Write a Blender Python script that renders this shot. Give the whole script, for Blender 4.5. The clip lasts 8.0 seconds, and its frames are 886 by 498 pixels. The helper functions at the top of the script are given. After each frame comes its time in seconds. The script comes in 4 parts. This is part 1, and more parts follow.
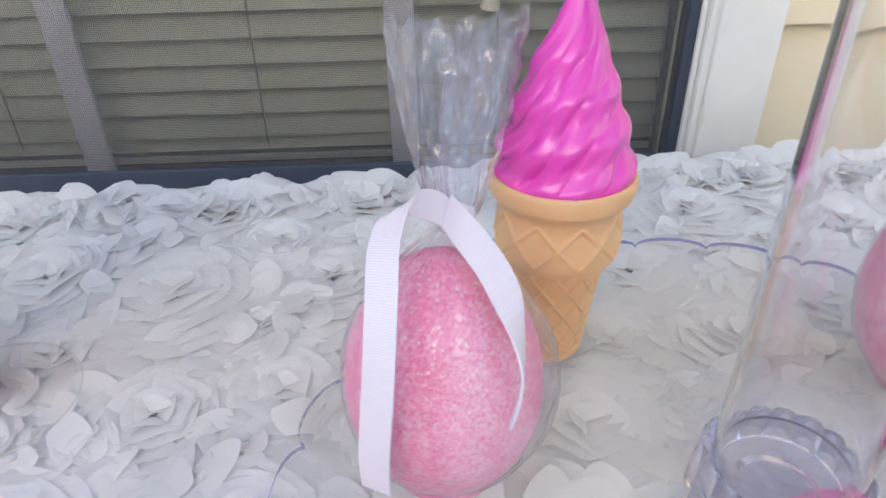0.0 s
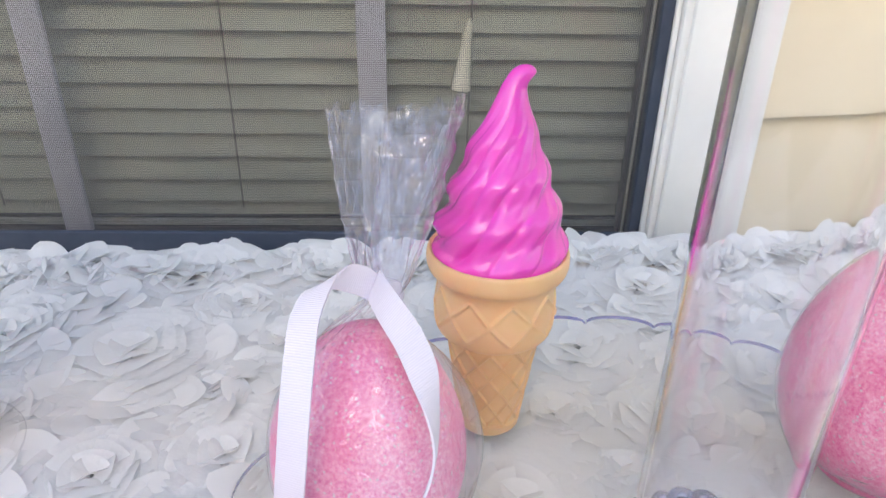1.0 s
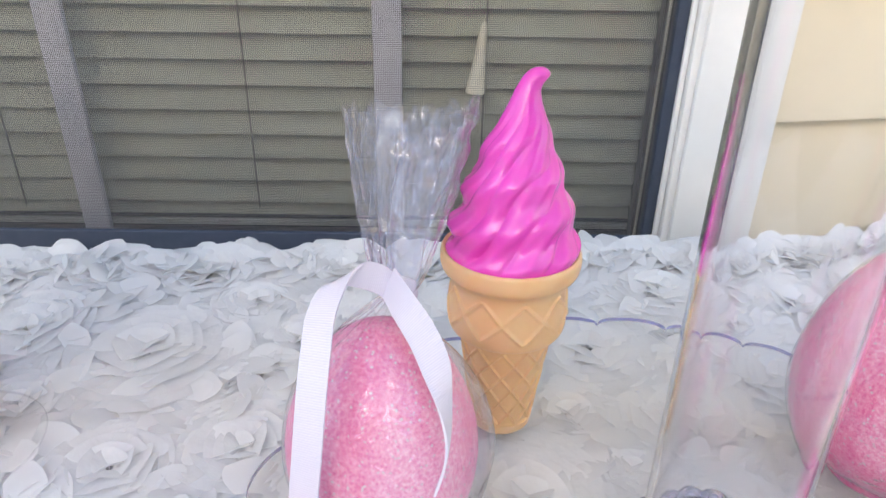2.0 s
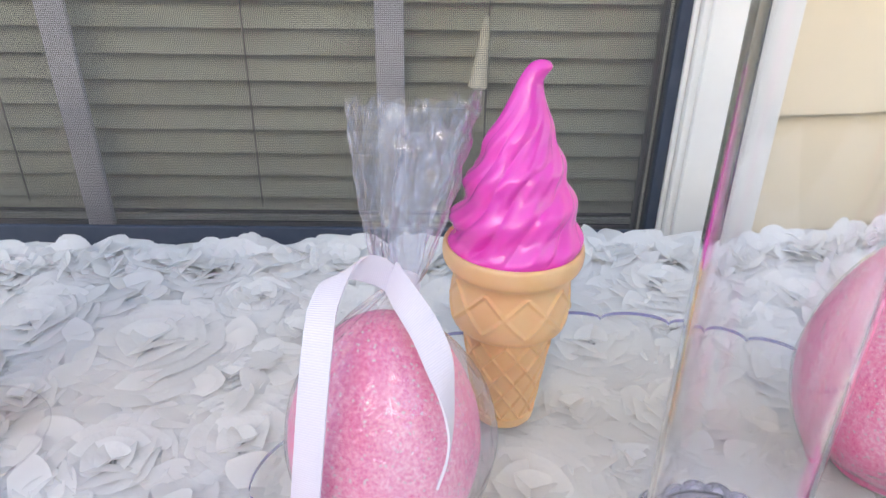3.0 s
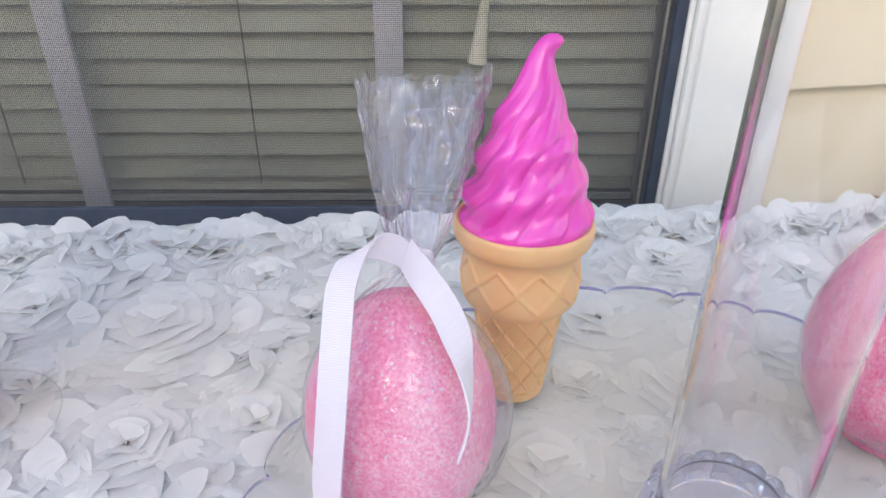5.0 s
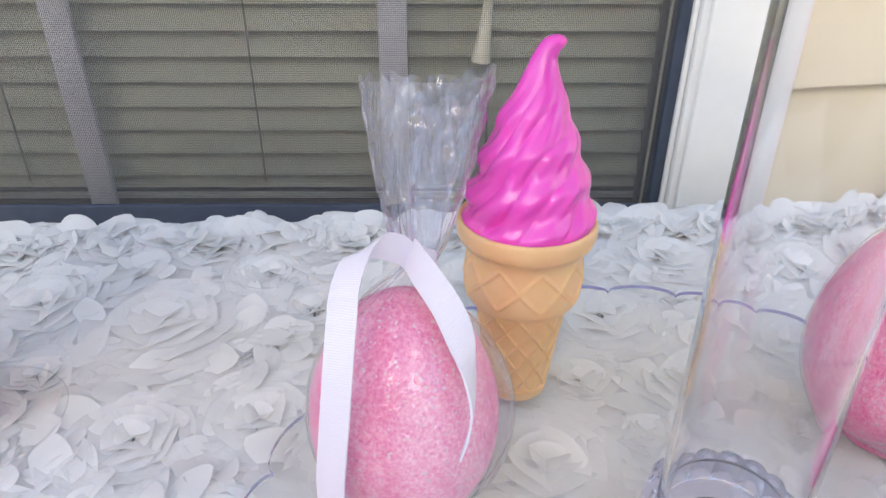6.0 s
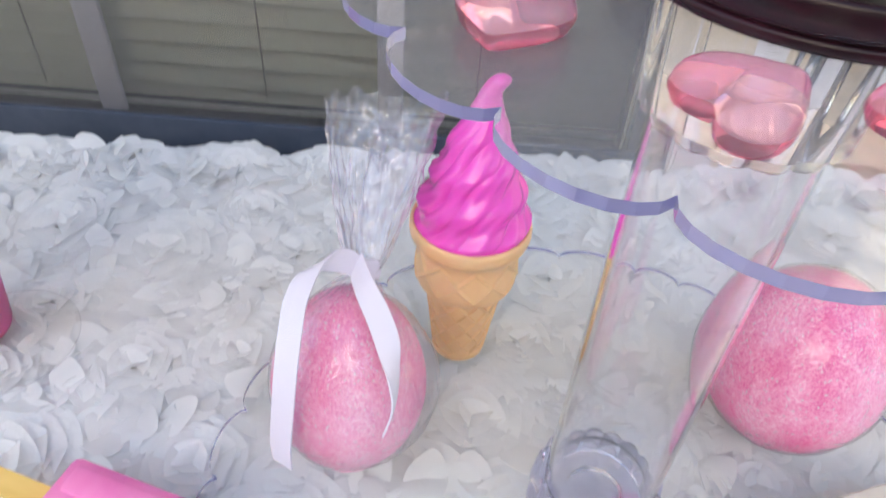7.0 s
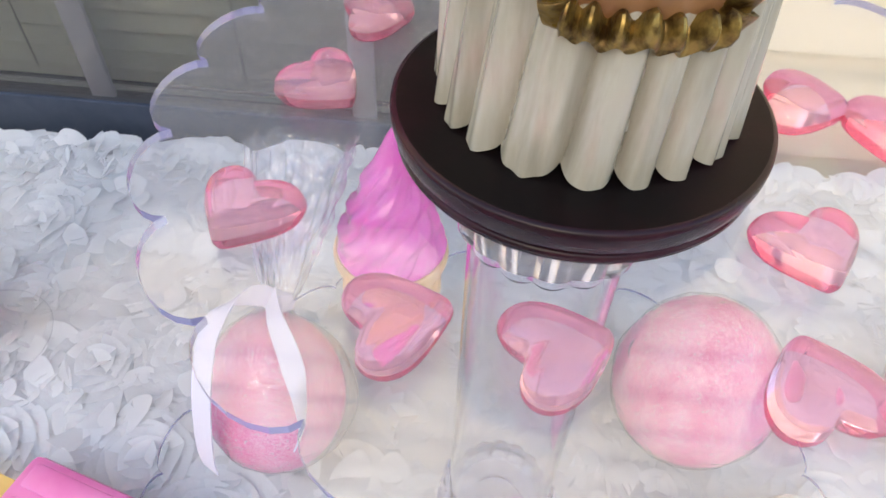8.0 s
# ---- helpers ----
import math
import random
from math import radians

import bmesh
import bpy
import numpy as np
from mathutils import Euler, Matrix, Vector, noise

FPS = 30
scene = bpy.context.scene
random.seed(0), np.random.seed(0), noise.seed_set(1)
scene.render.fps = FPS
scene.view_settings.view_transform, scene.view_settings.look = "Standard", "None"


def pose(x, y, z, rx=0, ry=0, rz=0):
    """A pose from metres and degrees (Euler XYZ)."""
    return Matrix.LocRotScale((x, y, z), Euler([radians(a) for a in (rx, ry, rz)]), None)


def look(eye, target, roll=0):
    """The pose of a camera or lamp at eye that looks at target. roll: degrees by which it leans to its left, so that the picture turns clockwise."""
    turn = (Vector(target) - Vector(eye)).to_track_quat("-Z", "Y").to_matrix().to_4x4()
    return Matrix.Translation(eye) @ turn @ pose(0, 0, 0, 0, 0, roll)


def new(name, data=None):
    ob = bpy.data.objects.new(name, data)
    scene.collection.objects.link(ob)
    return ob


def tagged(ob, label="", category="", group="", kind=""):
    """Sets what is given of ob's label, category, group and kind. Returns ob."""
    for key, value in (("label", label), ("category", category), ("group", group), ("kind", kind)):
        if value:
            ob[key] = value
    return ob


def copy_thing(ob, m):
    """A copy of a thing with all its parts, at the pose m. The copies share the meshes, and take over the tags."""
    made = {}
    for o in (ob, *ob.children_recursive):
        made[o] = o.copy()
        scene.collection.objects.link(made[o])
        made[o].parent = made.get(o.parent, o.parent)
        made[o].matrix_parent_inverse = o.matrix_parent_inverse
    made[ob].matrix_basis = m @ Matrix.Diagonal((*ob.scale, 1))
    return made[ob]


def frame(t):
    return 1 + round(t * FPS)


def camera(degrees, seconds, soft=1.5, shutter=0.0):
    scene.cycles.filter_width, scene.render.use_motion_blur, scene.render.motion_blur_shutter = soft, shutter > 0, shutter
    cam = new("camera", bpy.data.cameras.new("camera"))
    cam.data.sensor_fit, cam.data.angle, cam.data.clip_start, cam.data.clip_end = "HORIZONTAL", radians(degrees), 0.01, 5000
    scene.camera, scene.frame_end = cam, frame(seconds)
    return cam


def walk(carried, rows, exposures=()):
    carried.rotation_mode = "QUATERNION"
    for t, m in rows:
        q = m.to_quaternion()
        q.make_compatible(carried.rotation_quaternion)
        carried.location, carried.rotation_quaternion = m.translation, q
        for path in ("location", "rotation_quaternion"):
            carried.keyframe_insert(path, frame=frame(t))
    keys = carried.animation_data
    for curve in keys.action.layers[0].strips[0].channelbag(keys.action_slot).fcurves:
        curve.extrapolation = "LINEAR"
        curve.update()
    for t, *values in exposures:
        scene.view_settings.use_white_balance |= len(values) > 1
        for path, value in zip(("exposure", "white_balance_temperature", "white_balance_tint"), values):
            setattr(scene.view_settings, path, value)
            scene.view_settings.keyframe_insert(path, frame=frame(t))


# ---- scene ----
cam = camera(64.3, 8.0, shutter=0.25)
PATH = [
    (0, (0.168, 0.165, 0.352), (0.21, 1.824, -0.764), -1.2),
    (0.5, (0.196, 0.159, 0.357), (0.299, 1.866, -0.681), 1.2),
    (1, (0.204, 0.152, 0.365), (0.259, 1.909, -0.591), 1.0),
    (1.5, (0.203, 0.145, 0.366), (0.23, 1.906, -0.581), 1.1),
    (3, (0.204, 0.145, 0.364), (0.213, 1.902, -0.593), 0.7),
    (3.5, (0.195, 0.148, 0.36), (0.222, 1.867, -0.661), 0.5),
    (4, (0.193, 0.148, 0.361), (0.238, 1.867, -0.659), 0.8),
    (4.5, (0.191, 0.146, 0.362), (0.233, 1.872, -0.647), 0.5),
    (6, (0.191, 0.143, 0.366), (0.217, 1.864, -0.652), 0.3),
    (6.5, (0.199, 0.132, 0.384), (0.195, 1.864, -0.616), 0.2),
    (6.6, (0.21, 0.131, 0.402), (0.191, 1.842, -0.634), -0.2),
    (6.7, (0.214, 0.132, 0.428), (0.186, 1.809, -0.661), 0.7),
    (6.8, (0.22, 0.132, 0.461), (0.146, 1.752, -0.709), -0.8),
    (6.9, (0.23, 0.137, 0.486), (0.144, 1.688, -0.774), 0.3),
    (7, (0.236, 0.146, 0.487), (0.222, 1.618, -0.866), 4.1),
    (7.1, (0.235, 0.154, 0.49), (0.147, 1.552, -0.937), 1.3),
    (7.2, (0.242, 0.16, 0.498), (0.174, 1.516, -0.971), 2.6),
    (7.3, (0.258, 0.164, 0.512), (0.186, 1.52, -0.955), 2.5),
    (7.4, (0.276, 0.172, 0.531), (0.186, 1.53, -0.935), 0.8),
    (7.5, (0.286, 0.17, 0.548), (0.212, 1.53, -0.917), 0.8),
    (7.6, (0.295, 0.168, 0.558), (0.236, 1.525, -0.91), 1.3),
    (7.8, (0.309, 0.166, 0.57), (0.258, 1.531, -0.891), 2.5),
    (8, (0.321, 0.175, 0.565), (0.219, 1.512, -0.92), 2.1),
]
walk(cam, [(t, look(eye, target, roll)) for t, eye, target, roll in PATH],
     [(t, stops, 7950, 10.5) for t, stops in ((0.0, 0.82), (1.0, 0.97), (1.5, 0.99), (3.5, 0.96), (6.0, 0.94), (7.0, 0.93), (7.5, 0.83), (7.8, 0.88), (8.0, 0.94))])

# ---- world and light ----
world = bpy.data.worlds.new("world")
scene.world = world
world.use_nodes = True
wn = world.node_tree.nodes
sky = wn.new("ShaderNodeTexSky")
sky.sky_type, sky.sun_disc = "NISHITA", False
SUN_ELEVATION, SUN_ROTATION = 26.0, 192.0
sky.sun_elevation, sky.sun_rotation = radians(SUN_ELEVATION), radians(SUN_ROTATION)
world.node_tree.links.new(sky.outputs[0], wn["Background"].inputs[0])
wn["Background"].inputs[1].default_value = 0.365
sun = new("sun", bpy.data.lights.new("sun", "SUN"))
sun.data.energy, sun.data.angle, sun.data.color = 1.7, radians(7), (1.0, 0.90, 0.76)
az, el = radians(SUN_ROTATION), radians(SUN_ELEVATION)
to_sun = Vector((math.sin(az) * math.cos(el), math.cos(az) * math.cos(el), math.sin(el)))
sun.matrix_world = look(to_sun * 20, (0, 0, 0))


# ---- materials ----
def material(name, color=(0.8, 0.8, 0.8), rough=0.5, metal=0.0, **more):
    m = bpy.data.materials.new(name)
    m.use_nodes = True
    p = m.node_tree.nodes["Principled BSDF"]
    p.inputs["Base Color"].default_value = (*color, 1)
    p.inputs["Roughness"].default_value = rough
    p.inputs["Metallic"].default_value = metal
    for key, value in more.items():
        p.inputs[key.replace("_", " ")].default_value = value
    return m


def node(m, kind, **inputs):
    n = m.node_tree.nodes.new(kind)
    for key, value in inputs.items():
        n.inputs[key.replace("_", " ")].default_value = value
    return n


def link(m, a, b):
    m.node_tree.links.new(a, b)


def principled(m):
    return m.node_tree.nodes["Principled BSDF"]


def coords(m):
    return node(m, "ShaderNodeTexCoord").outputs["Object"]


def noisy(m, scale, detail=4.0, rough=0.6, stretch=None):
    n = node(m, "ShaderNodeTexNoise", Scale=scale, Detail=detail, Roughness=rough)
    source = coords(m)
    if stretch:
        mp = node(m, "ShaderNodeMapping")
        mp.inputs["Scale"].default_value = stretch
        link(m, source, mp.inputs["Vector"])
        source = mp.outputs[0]
    link(m, source, n.inputs["Vector"])
    return n.outputs["Fac"]


def ramp(m, source, *stops):
    r = node(m, "ShaderNodeValToRGB")
    el = r.color_ramp.elements
    while len(el) < len(stops):
        el.new(0.5)
    for e, (at, c) in zip(el, stops):
        e.position, e.color = at, (*c, 1)
    link(m, source, r.inputs[0])
    return r.outputs[0]


def paint(m, source):
    link(m, source, principled(m).inputs["Base Color"])


def bump(m, source, strength=0.3, distance=0.001):
    b = node(m, "ShaderNodeBump", Strength=strength, Distance=distance)
    link(m, source, b.inputs["Height"])
    link(m, b.outputs[0], principled(m).inputs["Normal"])


def thin_clear(name, tint, gloss_rough=0.03, ior=1.45, crumple=0.0, haze=0.0):
    """A clear thin sheet: light passes straight, with a gloss by Fresnel."""
    m = bpy.data.materials.new(name)
    m.use_nodes = True
    nt = m.node_tree
    nt.nodes.remove(nt.nodes["Principled BSDF"])
    clear = node(m, "ShaderNodeBsdfTransparent", Color=(*tint, 1))
    gloss = node(m, "ShaderNodeBsdfGlossy", Roughness=gloss_rough)
    face = node(m, "ShaderNodeLayerWeight", Blend=0.5)
    power = node(m, "ShaderNodeMath")
    power.operation, power.inputs[1].default_value = "POWER", 5.0
    link(m, face.outputs["Facing"], power.inputs[0])
    f0 = ((ior - 1) / (ior + 1)) ** 2
    fres = node(m, "ShaderNodeMath")
    fres.operation, fres.inputs[1].default_value, fres.inputs[2].default_value = "MULTIPLY_ADD", 1 - f0, f0
    link(m, power.outputs[0], fres.inputs[0])
    mix = node(m, "ShaderNodeMixShader")
    link(m, fres.outputs[0], mix.inputs[0])
    link(m, clear.outputs[0], mix.inputs[1])
    link(m, gloss.outputs[0], mix.inputs[2])
    last = mix
    if crumple:
        b = node(m, "ShaderNodeBump", Strength=crumple, Distance=0.004)
        v = node(m, "ShaderNodeTexNoise", Scale=34.0, Detail=3.0, Distortion=2.2)
        v.noise_type = "RIDGED_MULTIFRACTAL"
        link(m, coords(m), v.inputs["Vector"])
        link(m, v.outputs["Fac"], b.inputs["Height"])
        link(m, b.outputs[0], gloss.inputs["Normal"])
        link(m, b.outputs[0], face.inputs["Normal"])
    if haze:
        dull = node(m, "ShaderNodeBsdfDiffuse", Color=(0.85, 0.85, 0.9, 1))
        mix2 = node(m, "ShaderNodeMixShader", Fac=haze)
        link(m, mix.outputs[0], mix2.inputs[1])
        link(m, dull.outputs[0], mix2.inputs[2])
        last = mix2
    link(m, last.outputs[0], nt.nodes["Material Output"].inputs["Surface"])
    return m


M_CLOTH = material("white_satin_taffeta", (0.82, 0.82, 0.83), 0.5, Sheen_Weight=0.25)
paint(M_CLOTH, ramp(M_CLOTH, noisy(M_CLOTH, 14), (0.3, (0.80, 0.805, 0.825)), (0.7, (0.86, 0.865, 0.875))))
bump(M_CLOTH, noisy(M_CLOTH, 900, 2), 0.15, 0.0004)
M_PETAL = material("white_petal_fabric", (0.85, 0.85, 0.86), 0.5, Sheen_Weight=0.2)
petal_tone = ramp(M_PETAL, noisy(M_PETAL, 2.5, 3), (0.3, (0.90, 0.90, 0.905)), (0.7, (0.94, 0.94, 0.938)))
paint(M_PETAL, petal_tone)
bump(M_PETAL, noisy(M_PETAL, 3, 3), 0.12, 0.03)
glow_through = node(M_PETAL, "ShaderNodeBsdfTranslucent")
link(M_PETAL, petal_tone, glow_through.inputs["Color"])
petal_mix = node(M_PETAL, "ShaderNodeMixShader", Fac=0.5)
link(M_PETAL, principled(M_PETAL).outputs[0], petal_mix.inputs[1])
link(M_PETAL, glow_through.outputs[0], petal_mix.inputs[2])
link(M_PETAL, petal_mix.outputs[0], M_PETAL.node_tree.nodes["Material Output"].inputs["Surface"])

M_SWIRL = material("glossy_magenta_plastic", (0.80, 0.035, 0.50), 0.10, Subsurface_Weight=0.25, Coat_Weight=0.4, Coat_Roughness=0.08)
principled(M_SWIRL).inputs["Subsurface Radius"].default_value = (0.02, 0.006, 0.015)
paint(M_SWIRL, ramp(M_SWIRL, noisy(M_SWIRL, 30), (0.3, (0.80, 0.062, 0.49)), (0.7, (0.87, 0.085, 0.56))))
bump(M_SWIRL, noisy(M_SWIRL, 120, 2), 0.10, 0.001)
M_CONE = material("matte_tan_plastic", (0.83, 0.52, 0.24), 0.42, Subsurface_Weight=0.3)
principled(M_CONE).inputs["Subsurface Radius"].default_value = (0.02, 0.010, 0.004)
paint(M_CONE, ramp(M_CONE, noisy(M_CONE, 22), (0.3, (0.76, 0.46, 0.24)), (0.7, (0.82, 0.54, 0.31))))
bump(M_CONE, noisy(M_CONE, 300, 3), 0.08, 0.0006)

M_EGG = material("pink_glitter_foam", (0.85, 0.25, 0.45), 0.55, Subsurface_Weight=0.15)
principled(M_EGG).inputs["Subsurface Radius"].default_value = (0.01, 0.004, 0.005)
grain = ramp(M_EGG, noisy(M_EGG, 520, 5, 0.7), (0.34, (0.82, 0.19, 0.42)), (0.5, (0.90, 0.37, 0.56)), (0.66, (0.95, 0.62, 0.74)))
# pink mottling; its upright pale patches also stand in for reflections on the film
cloudy = ramp(M_EGG, noisy(M_EGG, 24, 6, 0.72, (1, 1, 0.45)), (0.38, (0.93, 0.40, 0.64)), (0.58, (1.0, 1.0, 1.0)))
mul = node(M_EGG, "ShaderNodeMix")
mul.data_type, mul.blend_type = "RGBA", "MULTIPLY"
mul.inputs[0].default_value = 0.9
link(M_EGG, grain, mul.inputs[6])
link(M_EGG, cloudy, mul.inputs[7])
bump(M_EGG, noisy(M_EGG, 620, 4, 0.7), 0.5, 0.0010)
flake = node(M_EGG, "ShaderNodeTexVoronoi", Scale=850.0)
link(M_EGG, coords(M_EGG), flake.inputs["Vector"])
flake_split = node(M_EGG, "ShaderNodeSeparateColor")
link(M_EGG, flake.outputs["Color"], flake_split.inputs[0])
flake_on = node(M_EGG, "ShaderNodeMath")
flake_on.operation, flake_on.inputs[1].default_value = "GREATER_THAN", 0.968
link(M_EGG, flake_split.outputs[0], flake_on.inputs[0])
flake_metal = node(M_EGG, "ShaderNodeMath")
flake_metal.operation, flake_metal.inputs[1].default_value = "MULTIPLY", 0.25
link(M_EGG, flake_on.outputs[0], flake_metal.inputs[0])
link(M_EGG, flake_metal.outputs[0], principled(M_EGG).inputs["Metallic"])
flake_rough = node(M_EGG, "ShaderNodeMath")
flake_rough.operation, flake_rough.inputs[1].default_value, flake_rough.inputs[2].default_value = "MULTIPLY_ADD", -0.4, 0.55
link(M_EGG, flake_on.outputs[0], flake_rough.inputs[0])
link(M_EGG, flake_rough.outputs[0], principled(M_EGG).inputs["Roughness"])
flake_white = node(M_EGG, "ShaderNodeMix")
flake_white.data_type = "RGBA"
link(M_EGG, flake_on.outputs[0], flake_white.inputs[0])
link(M_EGG, mul.outputs[2], flake_white.inputs[6])
flake_white.inputs[7].default_value = (0.98, 0.80, 0.87, 1)
paint(M_EGG, flake_white.outputs[2])

M_RIBBON = material("white_grosgrain_ribbon", (0.86, 0.83, 0.88), 0.55, Sheen_Weight=0.2)
M_FILM = thin_clear("clear_cellophane", (0.96, 0.95, 0.97), 0.09, 1.9, 0.6, 0.07)
M_FILM_TIGHT = thin_clear("tight_clear_cellophane", (0.98, 0.97, 0.98), 0.07, 1.75, 0.8, 0.085)
M_FILM_CLOSE = thin_clear("close_clear_cellophane", (0.99, 0.98, 0.985), 0.08, 1.4, 0.9, 0.015)
# the haze share is pale colour in place of the veil mirrored in the plate
M_ACRYLIC = thin_clear("clear_acrylic_sheet", (0.97, 0.97, 0.98), 0.06, 1.9, 0.0, 0.06)
M_ACRYLIC_EDGE = material("lavender_acrylic_edge", (0.30, 0.29, 0.56), 0.15, Transmission_Weight=0.45, IOR=1.49)
M_GLASS = material("clear_cast_acrylic", (0.985, 0.98, 0.99), 0.02, Transmission_Weight=1.0, IOR=1.49)
M_CRYSTAL = material("fluted_clear_acrylic", (0.98, 0.95, 0.975), 0.03, Transmission_Weight=1.0, IOR=1.27)
M_CRYSTAL_BASE = material("lavender_fluted_acrylic", (0.80, 0.80, 0.93), 0.05, Transmission_Weight=0.92, IOR=1.24)
M_ACRYLIC_LOW = bpy.data.materials.new("clear_lower_acrylic_sheet")
M_ACRYLIC_LOW.use_nodes = True
M_ACRYLIC_LOW.node_tree.nodes.remove(M_ACRYLIC_LOW.node_tree.nodes["Principled BSDF"])
link(M_ACRYLIC_LOW, node(M_ACRYLIC_LOW, "ShaderNodeBsdfTransparent", Color=(0.995, 0.995, 0.99, 1)).outputs[0], M_ACRYLIC_LOW.node_tree.nodes["Material Output"].inputs["Surface"])
M_HEART = material("pink_translucent_acrylic", (1.0, 0.63, 0.75), 0.03, Transmission_Weight=0.82, IOR=1.30)
# same pink acrylic, tinted deeper to imitate light's longer path through the rim
M_HEART_RIM = thin_clear("pink_acrylic_rim_depth_tint", (1.0, 0.38, 0.54), 0.05, 1.8, 0.0, 0.05)
M_PLINTH = material("dark_mahogany_lacquer", (0.018, 0.010, 0.010), 0.36, Specular_IOR_Level=0.09)
paint(M_PLINTH, ramp(M_PLINTH, noisy(M_PLINTH, 12, 5, 0.6, (1, 1, 6)), (0.4, (0.006, 0.004, 0.004)), (0.75, (0.022, 0.006, 0.008))))
bump(M_PLINTH, noisy(M_PLINTH, 500, 3), 0.06, 0.0005)
M_PLINTH_SIDE = material("glossy_dark_mahogany", (0.020, 0.008, 0.010), 0.24, Specular_IOR_Level=0.22)
paint(M_PLINTH_SIDE, ramp(M_PLINTH_SIDE, noisy(M_PLINTH_SIDE, 14, 5, 0.6, (1, 1, 6)), (0.4, (0.014, 0.005, 0.008)), (0.75, (0.055, 0.011, 0.020))))
bump(M_PLINTH_SIDE, noisy(M_PLINTH_SIDE, 220, 3), 0.06, 0.0005)
M_GOWN = material("pearl_ivory_glaze", (0.62, 0.58, 0.50), 0.17, Coat_Weight=0.8, Coat_Roughness=0.12)
paint(M_GOWN, ramp(M_GOWN, noisy(M_GOWN, 70, 5, 0.65, (1, 1, 0.15)), (0.30, (0.27, 0.235, 0.18)), (0.62, (0.41, 0.375, 0.31))))
M_GOLD = material("antique_gold_paint", (0.35, 0.20, 0.05), 0.34, 0.75)
paint(M_GOLD, ramp(M_GOLD, noisy(M_GOLD, 160, 4), (0.35, (0.07, 0.035, 0.010)), (0.6, (0.34, 0.22, 0.065))))
bump(M_GOLD, noisy(M_GOLD, 260, 3), 0.35, 0.0015)
M_BROWN = material("warm_brown_paint", (0.30, 0.14, 0.06), 0.4)
paint(M_BROWN, ramp(M_BROWN, noisy(M_BROWN, 60), (0.35, (0.22, 0.095, 0.04)), (0.7, (0.36, 0.18, 0.08))))

M_SIDING = material("cream_vinyl_siding", (0.68, 0.58, 0.42), 0.55)
paint(M_SIDING, ramp(M_SIDING, noisy(M_SIDING, 3, 5), (0.3, (0.66, 0.57, 0.42)), (0.7, (0.74, 0.65, 0.49))))
bump(M_SIDING, noisy(M_SIDING, 30, 5, 0.7, (0.15, 1, 1)), 0.2, 0.002)
M_VINYL = material("white_vinyl", (0.80, 0.80, 0.79), 0.35)
paint(M_VINYL, ramp(M_VINYL, noisy(M_VINYL, 9, 5), (0.3, (0.76, 0.76, 0.75)), (0.7, (0.84, 0.84, 0.83))))
M_SASH = material("dark_slate_sash", (0.055, 0.065, 0.085), 0.45, Specular_IOR_Level=0.2)
paint(M_SASH, ramp(M_SASH, noisy(M_SASH, 25), (0.35, (0.050, 0.064, 0.094)), (0.7, (0.070, 0.086, 0.120))))
M_BLACK = material("black_gasket", (0.015, 0.015, 0.017), 0.5)
M_MUNTIN = material("grey_muntin", (0.42, 0.41, 0.46), 0.45)
paint(M_MUNTIN, ramp(M_MUNTIN, noisy(M_MUNTIN, 20), (0.35, (0.55, 0.54, 0.60)), (0.7, (0.63, 0.62, 0.68))))
M_SLAT = material("cream_blind_slat", (0.66, 0.62, 0.50), 0.5)
paint(M_SLAT, ramp(M_SLAT, noisy(M_SLAT, 8, 4, 0.6, (0.3, 1, 1)), (0.3, (0.55, 0.54, 0.445)), (0.7, (0.63, 0.62, 0.515))))
M_TRACK = material("pale_grey_track", (0.54, 0.54, 0.50), 0.5)
paint(M_TRACK, ramp(M_TRACK, noisy(M_TRACK, 30, 4, 0.6, (0.1, 1, 1)), (0.3, (0.48, 0.48, 0.45)), (0.7, (0.60, 0.60, 0.56))))
M_CORD = material("grey_cord", (0.22, 0.20, 0.18), 0.8)
M_TASSEL = material("cream_tassel", (0.88, 0.83, 0.68), 0.6)
M_PANE = thin_clear("window_pane", (0.93, 0.94, 0.93), 0.015, 1.45)
M_ROOM = material("dim_room_wall", (0.35, 0.33, 0.30), 0.8)
paint(M_ROOM, ramp(M_ROOM, noisy(M_ROOM, 4), (0.3, (0.32, 0.30, 0.27)), (0.7, (0.38, 0.36, 0.33))))
M_WOOD = material("plain_table_wood", (0.30, 0.19, 0.10), 0.6)
paint(M_WOOD, ramp(M_WOOD, noisy(M_WOOD, 12, 5, 0.6, (0.2, 2, 2)), (0.3, (0.24, 0.14, 0.07)), (0.7, (0.36, 0.23, 0.13))))
M_PATIO = material("grey_patio_concrete", (0.35, 0.34, 0.32), 0.85)
paint(M_PATIO, ramp(M_PATIO, noisy(M_PATIO, 2.5, 8, 0.7), (0.3, (0.28, 0.27, 0.25)), (0.7, (0.42, 0.41, 0.38))))
M_POP = material("pink_popsicle_plastic", (0.85, 0.22, 0.48), 0.38, Subsurface_Weight=0.2)
principled(M_POP).inputs["Subsurface Radius"].default_value = (0.01, 0.004, 0.006)
paint(M_POP, ramp(M_POP, noisy(M_POP, 30), (0.3, (0.82, 0.19, 0.45)), (0.7, (0.88, 0.27, 0.53))))
M_CUP = material("translucent_pink_plastic", (0.85, 0.22, 0.48), 0.35, Subsurface_Weight=0.2, Transmission_Weight=0.6, IOR=1.15)
paint(M_CUP, ramp(M_CUP, noisy(M_CUP, 30), (0.3, (0.84, 0.22, 0.47)), (0.7, (0.90, 0.30, 0.55))))
M_STICK = material("yellow_craft_stick", (0.78, 0.52, 0.16), 0.55)
